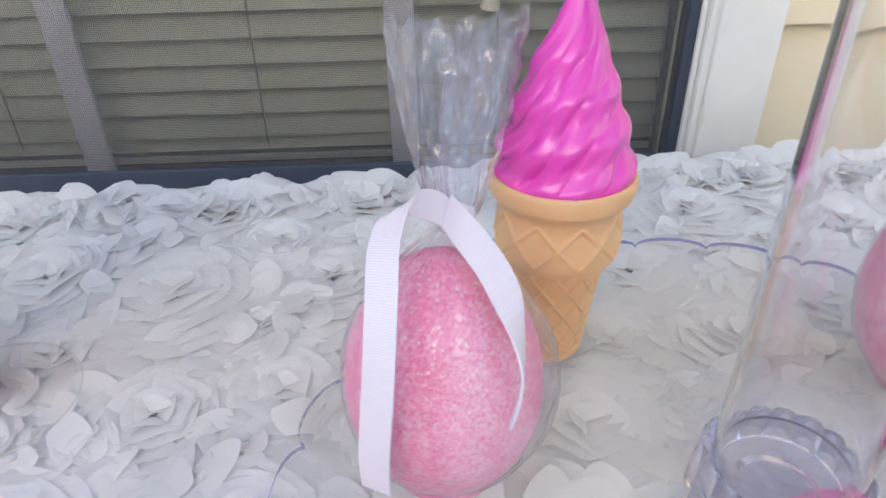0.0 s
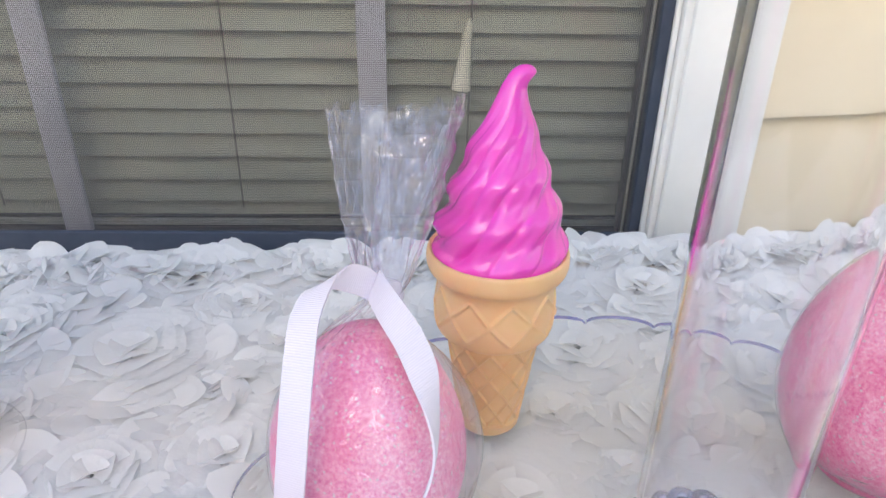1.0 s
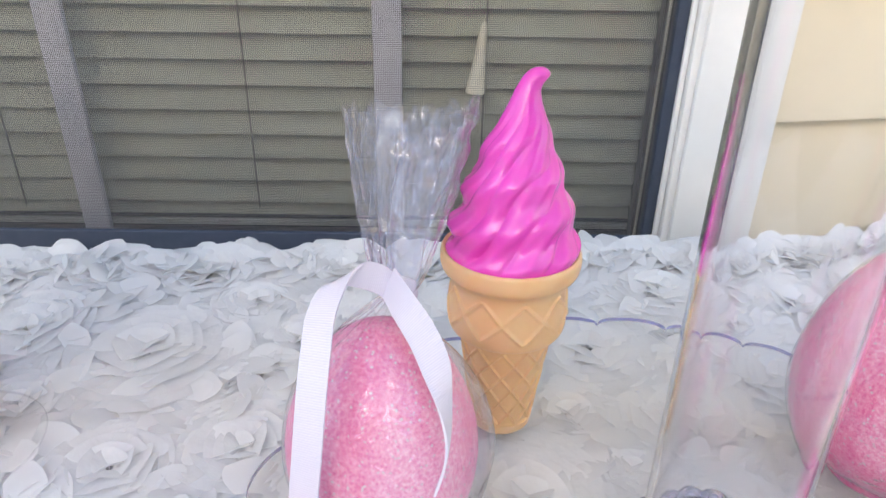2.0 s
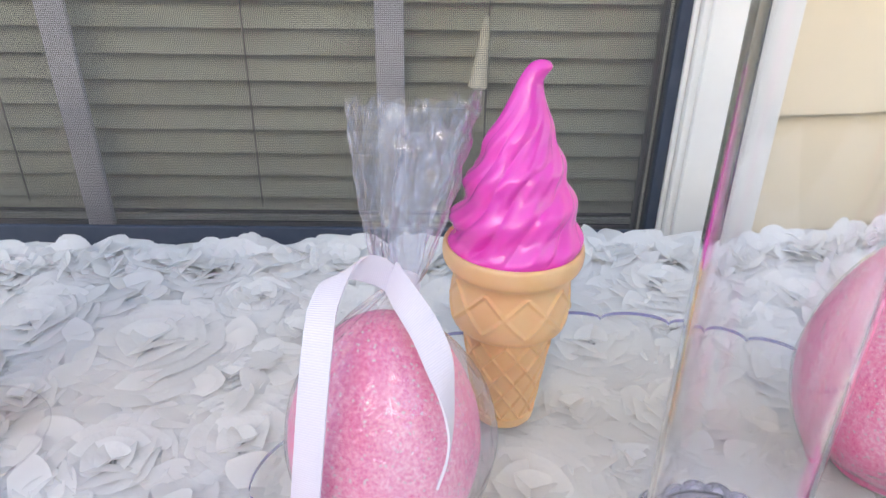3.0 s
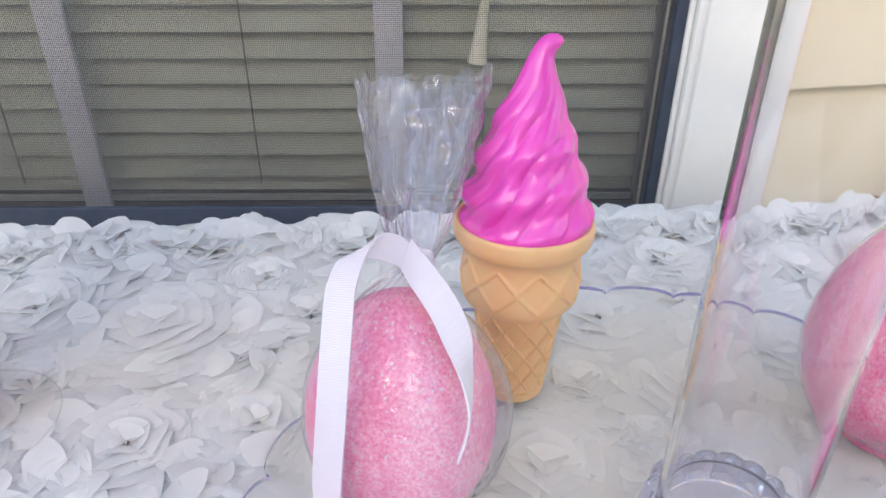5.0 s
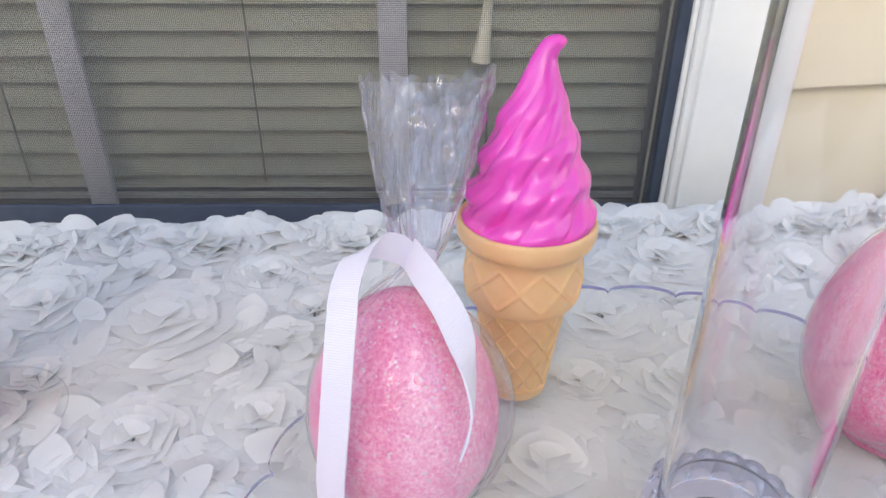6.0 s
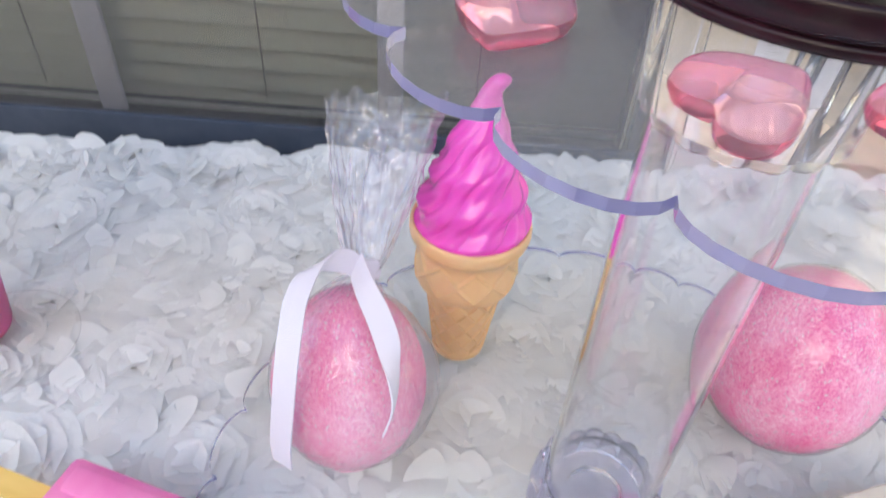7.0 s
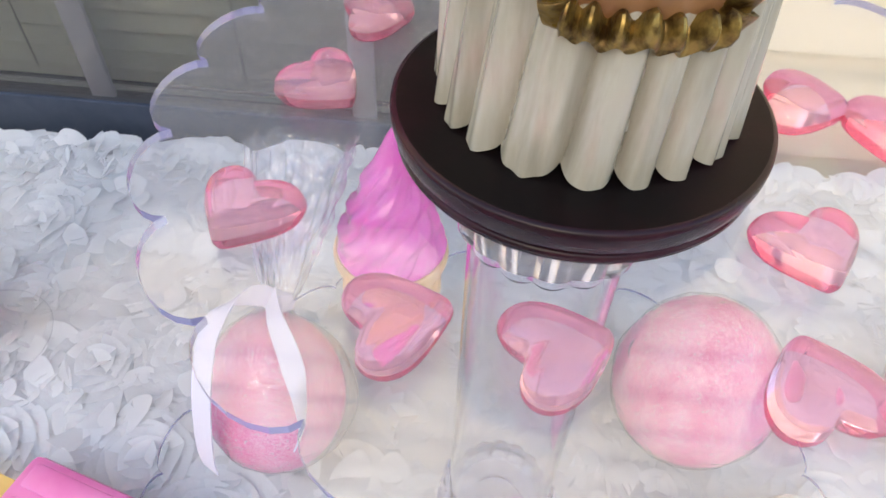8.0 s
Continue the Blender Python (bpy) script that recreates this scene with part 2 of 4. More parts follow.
paint(M_STICK, ramp(M_STICK, noisy(M_STICK, 40, 4, 0.6, (0.2, 2, 1)), (0.3, (0.72, 0.46, 0.12)), (0.7, (0.84, 0.58, 0.20))))
M_CREAM = material("vanilla_cream", (0.80, 0.76, 0.66), 0.45)
paint(M_CREAM, ramp(M_CREAM, noisy(M_CREAM, 25), (0.3, (0.60, 0.575, 0.50)), (0.7, (0.70, 0.675, 0.60))))
M_SUGAR = material("pink_sugar_crystal", (0.95, 0.55, 0.65), 0.08, Transmission_Weight=0.35, IOR=1.4)

# the woven insect screen: fine dark threads with gaps between them
M_SCREEN = bpy.data.materials.new("fine_insect_screen")
M_SCREEN.use_nodes = True
M_SCREEN.node_tree.nodes.remove(M_SCREEN.node_tree.nodes["Principled BSDF"])
sep = node(M_SCREEN, "ShaderNodeSeparateXYZ")
link(M_SCREEN, coords(M_SCREEN), sep.inputs[0])
threads = []
for axis in (0, 2):
    f = node(M_SCREEN, "ShaderNodeMath")
    f.operation = "MULTIPLY"
    f.inputs[1].default_value = 1 / 0.0021
    link(M_SCREEN, sep.outputs[axis], f.inputs[0])
    fr = node(M_SCREEN, "ShaderNodeMath")
    fr.operation = "FRACT"
    link(M_SCREEN, f.outputs[0], fr.inputs[0])
    lt = node(M_SCREEN, "ShaderNodeMath")
    lt.operation = "LESS_THAN"
    lt.inputs[1].default_value = 0.17
    link(M_SCREEN, fr.outputs[0], lt.inputs[0])
    threads.append(lt.outputs[0])
mx = node(M_SCREEN, "ShaderNodeMath")
mx.operation = "MAXIMUM"
link(M_SCREEN, threads[0], mx.inputs[0])
link(M_SCREEN, threads[1], mx.inputs[1])
smix = node(M_SCREEN, "ShaderNodeMixShader")
link(M_SCREEN, mx.outputs[0], smix.inputs[0])
link(M_SCREEN, node(M_SCREEN, "ShaderNodeBsdfTransparent").outputs[0], smix.inputs[1])
link(M_SCREEN, node(M_SCREEN, "ShaderNodeBsdfDiffuse", Color=(0.16, 0.16, 0.17, 1)).outputs[0], smix.inputs[2])
link(M_SCREEN, smix.outputs[0], M_SCREEN.node_tree.nodes["Material Output"].inputs["Surface"])

# ribbon: fine cross ribs along its length
rib_uv = node(M_RIBBON, "ShaderNodeUVMap")
wave = node(M_RIBBON, "ShaderNodeTexWave", Scale=25.0)
wave.bands_direction = "Y"
link(M_RIBBON, rib_uv.outputs[0], wave.inputs["Vector"])
bump(M_RIBBON, wave.outputs["Fac"], 0.3, 0.0005)
paint(M_RIBBON, ramp(M_RIBBON, wave.outputs["Fac"], (0.0, (0.66, 0.62, 0.73)), (1.0, (0.72, 0.68, 0.79))))


# ---- mesh helpers ----
def mesh_from(name, bm, mats, smooth=True):
    bmesh.ops.recalc_face_normals(bm, faces=bm.faces[:])
    me = bpy.data.meshes.new(name)
    bm.to_mesh(me)
    bm.free()
    for m in mats if isinstance(mats, (list, tuple)) else (mats,):
        me.materials.append(m)
    if smooth:
        me.polygons.foreach_set("use_smooth", [True] * len(me.polygons))
        me.set_sharp_from_angle(angle=radians(38))
    return me


def part(name, bm, mat, parent=None, label="", smooth=True):
    ob = new(name, mesh_from(name, bm, mat, smooth))
    if parent:
        ob.parent = parent
    if label:
        ob["label"] = label
    return ob


def thing(name, m, label, category, group="", kind=""):
    ob = new(name)
    ob.empty_display_size = 0.02
    ob.matrix_world = m
    return tagged(ob, label, category, group, kind)


def box(bm, x0, x1, y0, y1, z0, z1, bevel=0.0, mat=0):
    r = bmesh.ops.create_cube(bm, size=1)
    vs = r["verts"]
    bmesh.ops.scale(bm, vec=(x1 - x0, y1 - y0, z1 - z0), verts=vs)
    bmesh.ops.translate(bm, vec=((x0 + x1) / 2, (y0 + y1) / 2, (z0 + z1) / 2), verts=vs)
    faces = list({f for v in vs for f in v.link_faces})
    if bevel:
        edges = list({e for v in vs for e in v.link_edges})
        faces = bmesh.ops.bevel(bm, geom=edges, offset=bevel, segments=2, affect="EDGES", profile=0.5)["faces"] + faces
    for f in faces:
        if f.is_valid:
            f.material_index = mat
    return bm


def boxed(*args, **kw):
    return box(bmesh.new(), *args, **kw)


def surface(rows, cols, fn, wrap=True, cap0=False, cap1=False, bm=None, mat=0):
    """A grid of points fn(i, j), closed round in j when wrap is set."""
    bm = bm or bmesh.new()
    g = [[bm.verts.new(fn(i, j)) for j in range(cols)] for i in range(rows)]
    for i in range(rows - 1):
        for j in range(cols if wrap else cols - 1):
            k = (j + 1) % cols
            bm.faces.new((g[i][j], g[i][k], g[i + 1][k], g[i + 1][j])).material_index = mat
    if cap0:
        bm.faces.new(g[0]).material_index = mat
    if cap1:
        bm.faces.new(g[-1][::-1]).material_index = mat
    return bm


def lathe(profile, n=64, cap0=True, cap1=True, bm=None, wave=None, mat=0):
    def fn(i, j):
        r, z = profile[i]
        a = 2 * math.pi * j / n
        k = wave(i, a) if wave else 1.0
        return (r * k * math.cos(a), r * k * math.sin(a), z)
    return surface(len(profile), n, fn, True, cap0, cap1, bm, mat)


def smooth_curve(pts, n):
    """Points along a smooth curve through pts (Catmull-Rom)."""
    p = [Vector(q) for q in pts]
    p = [2 * p[0] - p[1]] + p + [2 * p[-1] - p[-2]]
    out = []
    for s in range(n):
        u = s / (n - 1) * (len(p) - 3)
        k = min(int(u), len(p) - 4)
        t = u - k
        a, b, c, d = p[k:k + 4]
        out.append(0.5 * ((2 * b) + (c - a) * t + (2 * a - 5 * b + 4 * c - d) * t * t + (3 * b - a - 3 * c + d) * t ** 3))
    return out


def band(centres, sides, n, thick=0.0006):
    """A ribbon: centre line and half-width vectors; with thickness and UVs along its length."""
    c, s = smooth_curve(centres, n), smooth_curve(sides, n)
    bm = bmesh.new()
    uv = bm.loops.layers.uv.new("UVMap")
    length, rows = 0.0, []
    for i in range(n):
        if i:
            length += (c[i] - c[i - 1]).length
        t = (c[min(i + 1, n - 1)] - c[max(i - 1, 0)]).normalized()
        nor = t.cross(s[i]).normalized() * thick
        rows.append(([bm.verts.new(c[i] + s[i] * k + nor) for k in (-1, -0.5, 0, 0.5, 1)],
                     [bm.verts.new(c[i] + s[i] * k - nor) for k in (-1, -0.5, 0, 0.5, 1)], length))
    for (a0, b0, l0), (a1, b1, l1) in zip(rows, rows[1:]):
        quads = [((a0[k], a0[k + 1], a1[k + 1], a1[k])) for k in range(4)] + [((b0[k + 1], b0[k], b1[k], b1[k + 1])) for k in range(4)]
        quads += [(b0[0], a0[0], a1[0], b1[0]), (a0[4], b0[4], b1[4], a1[4])]
        for q in quads:
            f = bm.faces.new(q)
            for lo, (u, v) in zip(f.loops, ((0, l0), (1, l0), (1, l1), (0, l1))):
                lo[uv].uv = (u * 0.1, v * 10)
    for a, b, _ in (rows[0], rows[-1]):
        for k in range(4):
            bm.faces.new((a[k], a[k + 1], b[k + 1], b[k]))
    return bm


def tube_along(pts, radius, n=8, steps=24):
    c = smooth_curve(pts, steps)

    def fn(i, j):
        t = (c[min(i + 1, steps - 1)] - c[max(i - 1, 0)]).normalized()
        u = t.cross(Vector((0.3, 0.2, 1))).normalized()
        a = 2 * math.pi * j / n
        return c[i] + radius * (math.cos(a) * u + math.sin(a) * t.cross(u))
    return surface(steps, n, fn, True, True, True)


# ---- ground, house wall and window ----
GROUND = -0.76
tagged(part("ground", boxed(-400, 400, -400, 0.99, GROUND - 0.3, GROUND), M_PATIO, smooth=False), "pale grey concrete patio under the table", "ground", kind="structure")

# unseen block behind the camera, added to keep the low sun off the table
sun_blocker = bmesh.new()
box(sun_blocker, -14, 14, -12.0, -6.0, GROUND, 3.98)
tagged(part("sun_blocker_south", sun_blocker, M_SIDING, smooth=False), "plain cream-sided block added out of view to shade the table", "wall", kind="structure")

WX0, WX1, WZ0, WZ1 = -0.80, 0.475, -0.12, 1.05     # window opening
WALL_Y = 0.945
wall = thing("wall_north", pose(0, 0, 0), "cream lapped vinyl siding on the house wall", "wall", kind="structure")
sheath = bmesh.new()
for x0, x1, z0, z1 in ((-6, WX0 - 0.09, GROUND, 2.6), (WX1 + 0.09, 6, GROUND, 2.6), (WX0 - 0.09, WX1 + 0.09, GROUND, WZ0 - 0.09), (WX0 - 0.09, WX1 + 0.09, WZ1 + 0.09, 2.6)):
    box(sheath, x0, x1, WALL_Y + 0.022, WALL_Y + 0.14, z0, z1)
part("sheathing", sheath, M_SIDING, wall, smooth=False)


def clapboard(x0, x1, z0, h=0.152):
    bm = bmesh.new()
    prof = ((WALL_Y + 0.022, z0), (WALL_Y - 0.001, z0), (WALL_Y - 0.001, z0 + 0.004), (WALL_Y + 0.016, z0 + h + 0.01), (WALL_Y + 0.022, z0 + h + 0.01))
    ends = [[bm.verts.new((x, y, z)) for y, z in prof] for x in (x0, x1)]
    for k in range(5):
        bm.faces.new((ends[0][k], ends[0][(k + 1) % 5], ends[1][(k + 1) % 5], ends[1][k]))
    bm.faces.new(ends[0])
    bm.faces.new(ends[1][::-1])
    return bm


z = 0.114 - 0.152 * 5
while z < 2.4:
    part("siding_board", clapboard(WX1 + 0.092, 2.6, z), M_SIDING, wall, smooth=False)
    part("siding_board", clapboard(-2.6, WX0 - 0.092, z), M_SIDING, wall, smooth=False)
    if z > WZ1 + 0.1:
        part("siding_board", clapboard(WX0 - 0.092, WX1 + 0.092, z), M_SIDING, wall, smooth=False)
    z += 0.152

window = thing("window_1", pose(0, 0, 0), "white vinyl window with slate sash, muntins and insect screen", "window", kind="structure")
CAS = 0.088


def ring(x0, x1, z0, z1, w, y0, y1, bevel):
    bm = bmesh.new()
    box(bm, x0 - w, x0, y0, y1, z0 - w, z1 + w, bevel)
    box(bm, x1, x1 + w, y0, y1, z0 - w, z1 + w, bevel)
    box(bm, x0, x1, y0, y1, z0 - w, z0, bevel)
    box(bm, x0, x1, y0, y1, z1, z1 + w, bevel)
    return bm


part("casing", ring(WX0 - 0.016, WX1 + 0.016, WZ0 - 0.016, WZ1 + 0.016, CAS - 0.016, WALL_Y - 0.026, WALL_Y + 0.10, 0.003), M_VINYL, window, "flat white vinyl casing")
part("bead", ring(WX0 - 0.007, WX1 + 0.007, WZ0 - 0.007, WZ1 + 0.007, 0.009, WALL_Y - 0.020, WALL_Y + 0.10, 0.0015), M_VINYL, window, "white bead beside a dark groove")
part("bead", ring(WX0, WX1, WZ0, WZ1, 0.006, WALL_Y - 0.012, WALL_Y + 0.10, 0.001), M_VINYL, window)
part("screen_frame", ring(WX0 + 0.013, WX1 - 0.013, WZ0 + 0.074, WZ1 - 0.013, 0.013, WALL_Y - 0.008, WALL_Y + 0.012, 0.002), M_SASH, window, "dark slate screen frame")
part("bottom_rail", boxed(WX0, WX1, WALL_Y - 0.017, WALL_Y - 0.009, WZ0, -0.0350, 0.003), M_SASH, window, "slate blue bottom rail")
part("gasket", ring(WX0 + 0.022, WX1 - 0.022, WZ0 + 0.070, WZ1 - 0.022, 0.012, WALL_Y + 0.013, WALL_Y + 0.030, 0.001), M_BLACK, window, "black rubber gasket")
part("glazing_bead", ring(WX0 + 0.0185, WX1 - 0.0185, WZ0 + 0.070, WZ1 - 0.0185, 0.0028, WALL_Y + 0.008, WALL_Y + 0.0125, 0.0006), M_SLAT, window, "thin tan glazing bead")
for x in (-0.2335, 0.1445):
    part("muntin", boxed(x - 0.0165, x + 0.0165, WALL_Y - 0.002 + 0.016, WALL_Y + 0.024, WZ0 + 0.060, WZ1 - 0.02, 0.002), M_MUNTIN, window, "grey vertical muntin bar")
part("insect_screen", boxed(WX0 + 0.01, WX1 - 0.01, WALL_Y + 0.0005, WALL_Y + 0.0011, WZ0 + 0.045, WZ1 - 0.02), M_SCREEN, window, "fine dark woven insect screen", smooth=False)
part("pane", boxed(WX0 + 0.02, WX1 - 0.02, WALL_Y + 0.026, WALL_Y + 0.029, WZ0 + 0.055, WZ1 - 0.02), M_PANE, window, "clear glass pane", smooth=False)

for z0, z1, mat, words in ((-0.056, -0.0488, M_BLACK, "black lower track groove"), (-0.0488, -0.0405, M_TRACK, "pale ribbed track strip"), (-0.0405, -0.0360, M_BLACK, "black upper track groove")):
    part("track", boxed(WX0 + 0.02, WX1 - 0.02, WALL_Y + (0.031 if mat is M_TRACK else 0.034), WALL_Y + 0.040, z0, z1, 0.0012), mat, window, words)

# slatted blind behind the pane
blind = thing("window_blind", pose(0, 0, 0), "cream slatted blind lowered behind the window pane", "blind")
PITCH, BY = 0.0311, WALL_Y + 0.060


def slat_mesh():
    prof = [(-0.0155, -0.0105), (-0.008, -0.0045), (0.0, 0.0018), (0.008, 0.0072), (0.0155, 0.0112)]
    up = [(y * 0.62, z * 1.30 + 0.0008) for y, z in prof]
    down = [(y * 0.62, z * 1.30 - 0.0008) for y, z in prof]
    loop = up + down[::-1]
    return surface(2, len(loop), lambda i, j: ((WX0 + 0.02, WX1 - 0.014)[i], loop[j][0], loop[j][1]), True, True, True)


slat_data = mesh_from("slat", slat_mesh(), M_SLAT)
for k in range(35):
    s = new("slat", slat_data)
    s.parent = blind
    s.matrix_basis = pose(0, BY, -0.0406 + PITCH * k, random.uniform(-2.0, 2.0), 0, random.uniform(-0.08, 0.08))
part("bottom_bar", boxed(WX0 + 0.05, WX1 - 0.04, BY - 0.012, BY + 0.012, -0.080, -0.062, 0.003), M_SLAT, blind, "cream bottom bar")
for x in (-0.337, -0.030, 0.258):
    part("ladder_cord", tube_along([(x, BY - 0.014, -0.03), (x + 0.001, BY - 0.014, 0.4), (x, BY - 0.014, 1.02)], 0.0011), M_CORD, blind)
tassel_prof = [(0.0015, 0.064), (0.003, 0.060), (0.0042, 0.050), (0.0055, 0.03), (0.0078, 0.010), (0.0088, 0.001), (0.0075, 0.0)]
tas = part("tassel", lathe(tassel_prof, 20), M_TASSEL, blind, "cream plastic pull tassel")
tas.matrix_basis = pose(0.247, BY - 0.028, 0.131, 0, 6, 0) @ Matrix.Diagonal((1.35, 1.35, 1.3, 1))

# dim room behind the blind
room = bmesh.new()
box(room, -2.6, 2.6, 3.4, 3.5, GROUND, 2.4)
box(room, -2.7, -2.6, 1.09, 3.5, GROUND, 2.4)
box(room, 2.6, 2.7, 1.09, 3.5, GROUND, 2.4)
box(room, -2.7, 2.7, 1.09, 3.5, 2.4, 2.5)
box(room, -2.7, 2.7, 1.09, 3.5, GROUND - 0.1, GROUND)
tagged(part("room_wall", room, M_ROOM, smooth=False), "dim plain room behind the window", "wall", kind="structure")

# ---- table and cloth ----
TABLE = pose(0.21, 0.8105, 0, 0, 0, 3.25)      # middle of its far edge
TX, TY = 0.80, 0.92
table = thing("table", TABLE, "wooden table covered by a white cloth", "table")
part("tabletop", boxed(-TX, TX, -TY, -0.004, -0.034, -0.006, 0.004), M_WOOD, table)
for x in (-TX + 0.06, TX - 0.06):
    for y in (-TY + 0.06, -0.06):
        part("leg", boxed(x - 0.025, x + 0.025, y - 0.025, y + 0.025, GROUND, -0.034, 0.003), M_WOOD, table)

cloth = thing("tablecloth", TABLE, "white cloth covered with sewn fabric rosettes", "tablecloth")


def cloth_point(i, j, nx=81, ny=61):
    x = -TX - 0.006 + (2 * TX + 0.012) * j / (nx - 1)
    y = -TY - 0.006 + (TY + 0.012) * i / (ny - 1)
    return (x, y, -0.003 + 0.0016 * noise.noise(Vector((x * 25, y * 25, 0))))


part("sheet", surface(61, 81, cloth_point, False), M_CLOTH, cloth)


def drop(x0, y0, x1, y1, n):
    d = Vector((x1 - x0, y1 - y0, 0))
    out = Vector((d.y, -d.x, 0)).normalized()

    def fn(i, j):
        u, v = j / (n - 1), i / 12
        p = Vector((x0, y0, -0.002)) + d * u
        w = 0.012 * math.sin(u * d.length * 38) * v + 0.004 * noise.noise(p * 20)
        return p + out * (w + 0.012 * v + 0.002) - Vector((0, 0, 0.45 * v))
    return surface(13, n, fn, False)


part("drop", drop(TX + 0.006, 0.006, -TX - 0.006, 0.006, 160), M_CLOTH, cloth, "hanging side of the cloth")
part("drop", drop(-TX - 0.006, -TY - 0.006, TX + 0.006, -TY - 0.006, 160), M_CLOTH, cloth)
part("drop", drop(-TX - 0.006, 0.006, -TX - 0.006, -TY - 0.006, 100), M_CLOTH, cloth)
part("drop", drop(TX + 0.006, -TY - 0.006, TX + 0.006, 0.006, 100), M_CLOTH, cloth)


def petal(bm, m, w, h, cup, rng, hub=None):
    """One soft cupped petal: its root at the origin, its tip along +x; sewn to the hub."""
    rows, cols = 5, 9
    g = []
    wob = rng.uniform(-0.2, 0.2)
    for i in range(rows):
        u = i / (rows - 1)
        row = []
        for j in range(cols):
            v = 2 * j / (cols - 1) - 1
            half = w * (0.70 + 0.36 * math.sin(u * 2.2))
            x = h * (u - 0.26 * v * v * u)
            z = cup * h * (0.30 * u * u - 0.40 * v * v * (1 - 0.3 * u)) + 0.045 * h * math.sin(4 * v + wob * 12) * u
            row.append(bm.verts.new(m @ Vector((x, half * v + wob * h * u * 0.3, z))))
        g.append(row)
    for i in range(rows - 1):
        for j in range(cols - 1):
            bm.faces.new((g[i][j], g[i][j + 1], g[i + 1][j + 1], g[i + 1][j]))
    if hub:
        bm.faces.new((hub, g[0][5], g[0][4]))


def rosette_mesh(seed):
    """A fabric rose of radius 1: rings of overlapping petals, raised in the middle, flat outside."""
    rng = random.Random(seed)
    bm = bmesh.new()
    hub = bm.verts.new((0, 0, 0.0))
    for r, n, h, w, tilt, z in ((0.0, 3, 0.20, 0.18, 30, 0.112), (0.08, 4, 0.26, 0.28, 21, 0.102), (0.20, 5, 0.28, 0.36, 15, 0.086), (0.33, 6, 0.29, 0.40, 11, 0.067),
                                (0.47, 8, 0.30, 0.40, 8, 0.048), (0.61, 9, 0.31, 0.42, 6, 0.030), (0.75, 10, 0.32, 0.44, 3, 0.013)):
        off = rng.uniform(0, 360)
        for q in range(n):
            a = off + 360 * q / n + rng.uniform(-5, 5)
            s = rng.uniform(0.88, 1.14)
            m = pose(0, 0, 0, 0, 0, a) @ pose(r * rng.uniform(0.95, 1.05), 0, z + rng.uniform(-0.008, 0.008), rng.uniform(-4, 4), -tilt + rng.uniform(-2, 2), rng.uniform(-9, 9))
            petal(bm, m, w * s, h * s, 0.20, rng, hub)
    return mesh_from("rosette", bm, M_PETAL)


roses = [rosette_mesh(s) for s in range(6)]
inv = TABLE.inverted()
placed = []
rng = random.Random(5)
for x, y, r in ((-0.045, 0.640, 0.082), (-0.020, 0.500, 0.056), (0.085, 0.655, 0.052), (0.065, 0.520, 0.055), (-0.160, 0.665, 0.062), (-0.115, 0.565, 0.05), (0.305, 0.560, 0.046), (0.40, 0.56, 0.06)):
    p = inv @ Vector((x, y, 0))
    placed.append((p.x, p.y, r))
for radius in (0.066, 0.056, 0.047, 0.039):
    for _ in range(5200):
        x, y = rng.uniform(-0.62, 0.66), rng.uniform(-0.62, -0.016)
        r = radius * rng.uniform(0.92, 1.08)
        if y > -r * 0.35:
            continue
        if all((x - a) ** 2 + (y - b) ** 2 > (0.74 * (r + c)) ** 2 for a, b, c in placed):
            placed.append((x, y, r))
for x, y, r in placed[:290]:
    ob = new("rosette", rng.choice(roses))
    ob.parent = cloth
    ob.matrix_basis = pose(x, y, -0.002, rng.uniform(-3, 3), rng.uniform(-3, 3), rng.uniform(0, 360)) @ Matrix.Diagonal((r, r, min(r, 0.055) * 1.02, 1))
fringe = bmesh.new()
for k in range(4200):
    x = rng.uniform(-0.66, 0.70)
    y = -0.012 + rng.uniform(-0.02, 0.016) if k < 700 else rng.uniform(-0.60, -0.02)
    if k >= 700 and any((x - p) ** 2 + (y - q) ** 2 < (0.80 * r) ** 2 for p, q, r in placed):
        continue
    s = rng.uniform(0.017, 0.030)
    a = rng.uniform(0, 360)
    petal(fringe, pose(x, y, rng.uniform(0.0, 0.003), rng.uniform(-20, 20), -(rng.uniform(6, 22) if k < 700 else rng.uniform(2, 7)), a), s * 0.85, s, 0.28, rng)
tagged(part("loose_petals", fringe, M_PETAL, cloth, "loose white petals between the rosettes"), kind="stuff")


# ---- the two-tier clear stand ----
STAND = Vector((0.352, 0.403, 0))


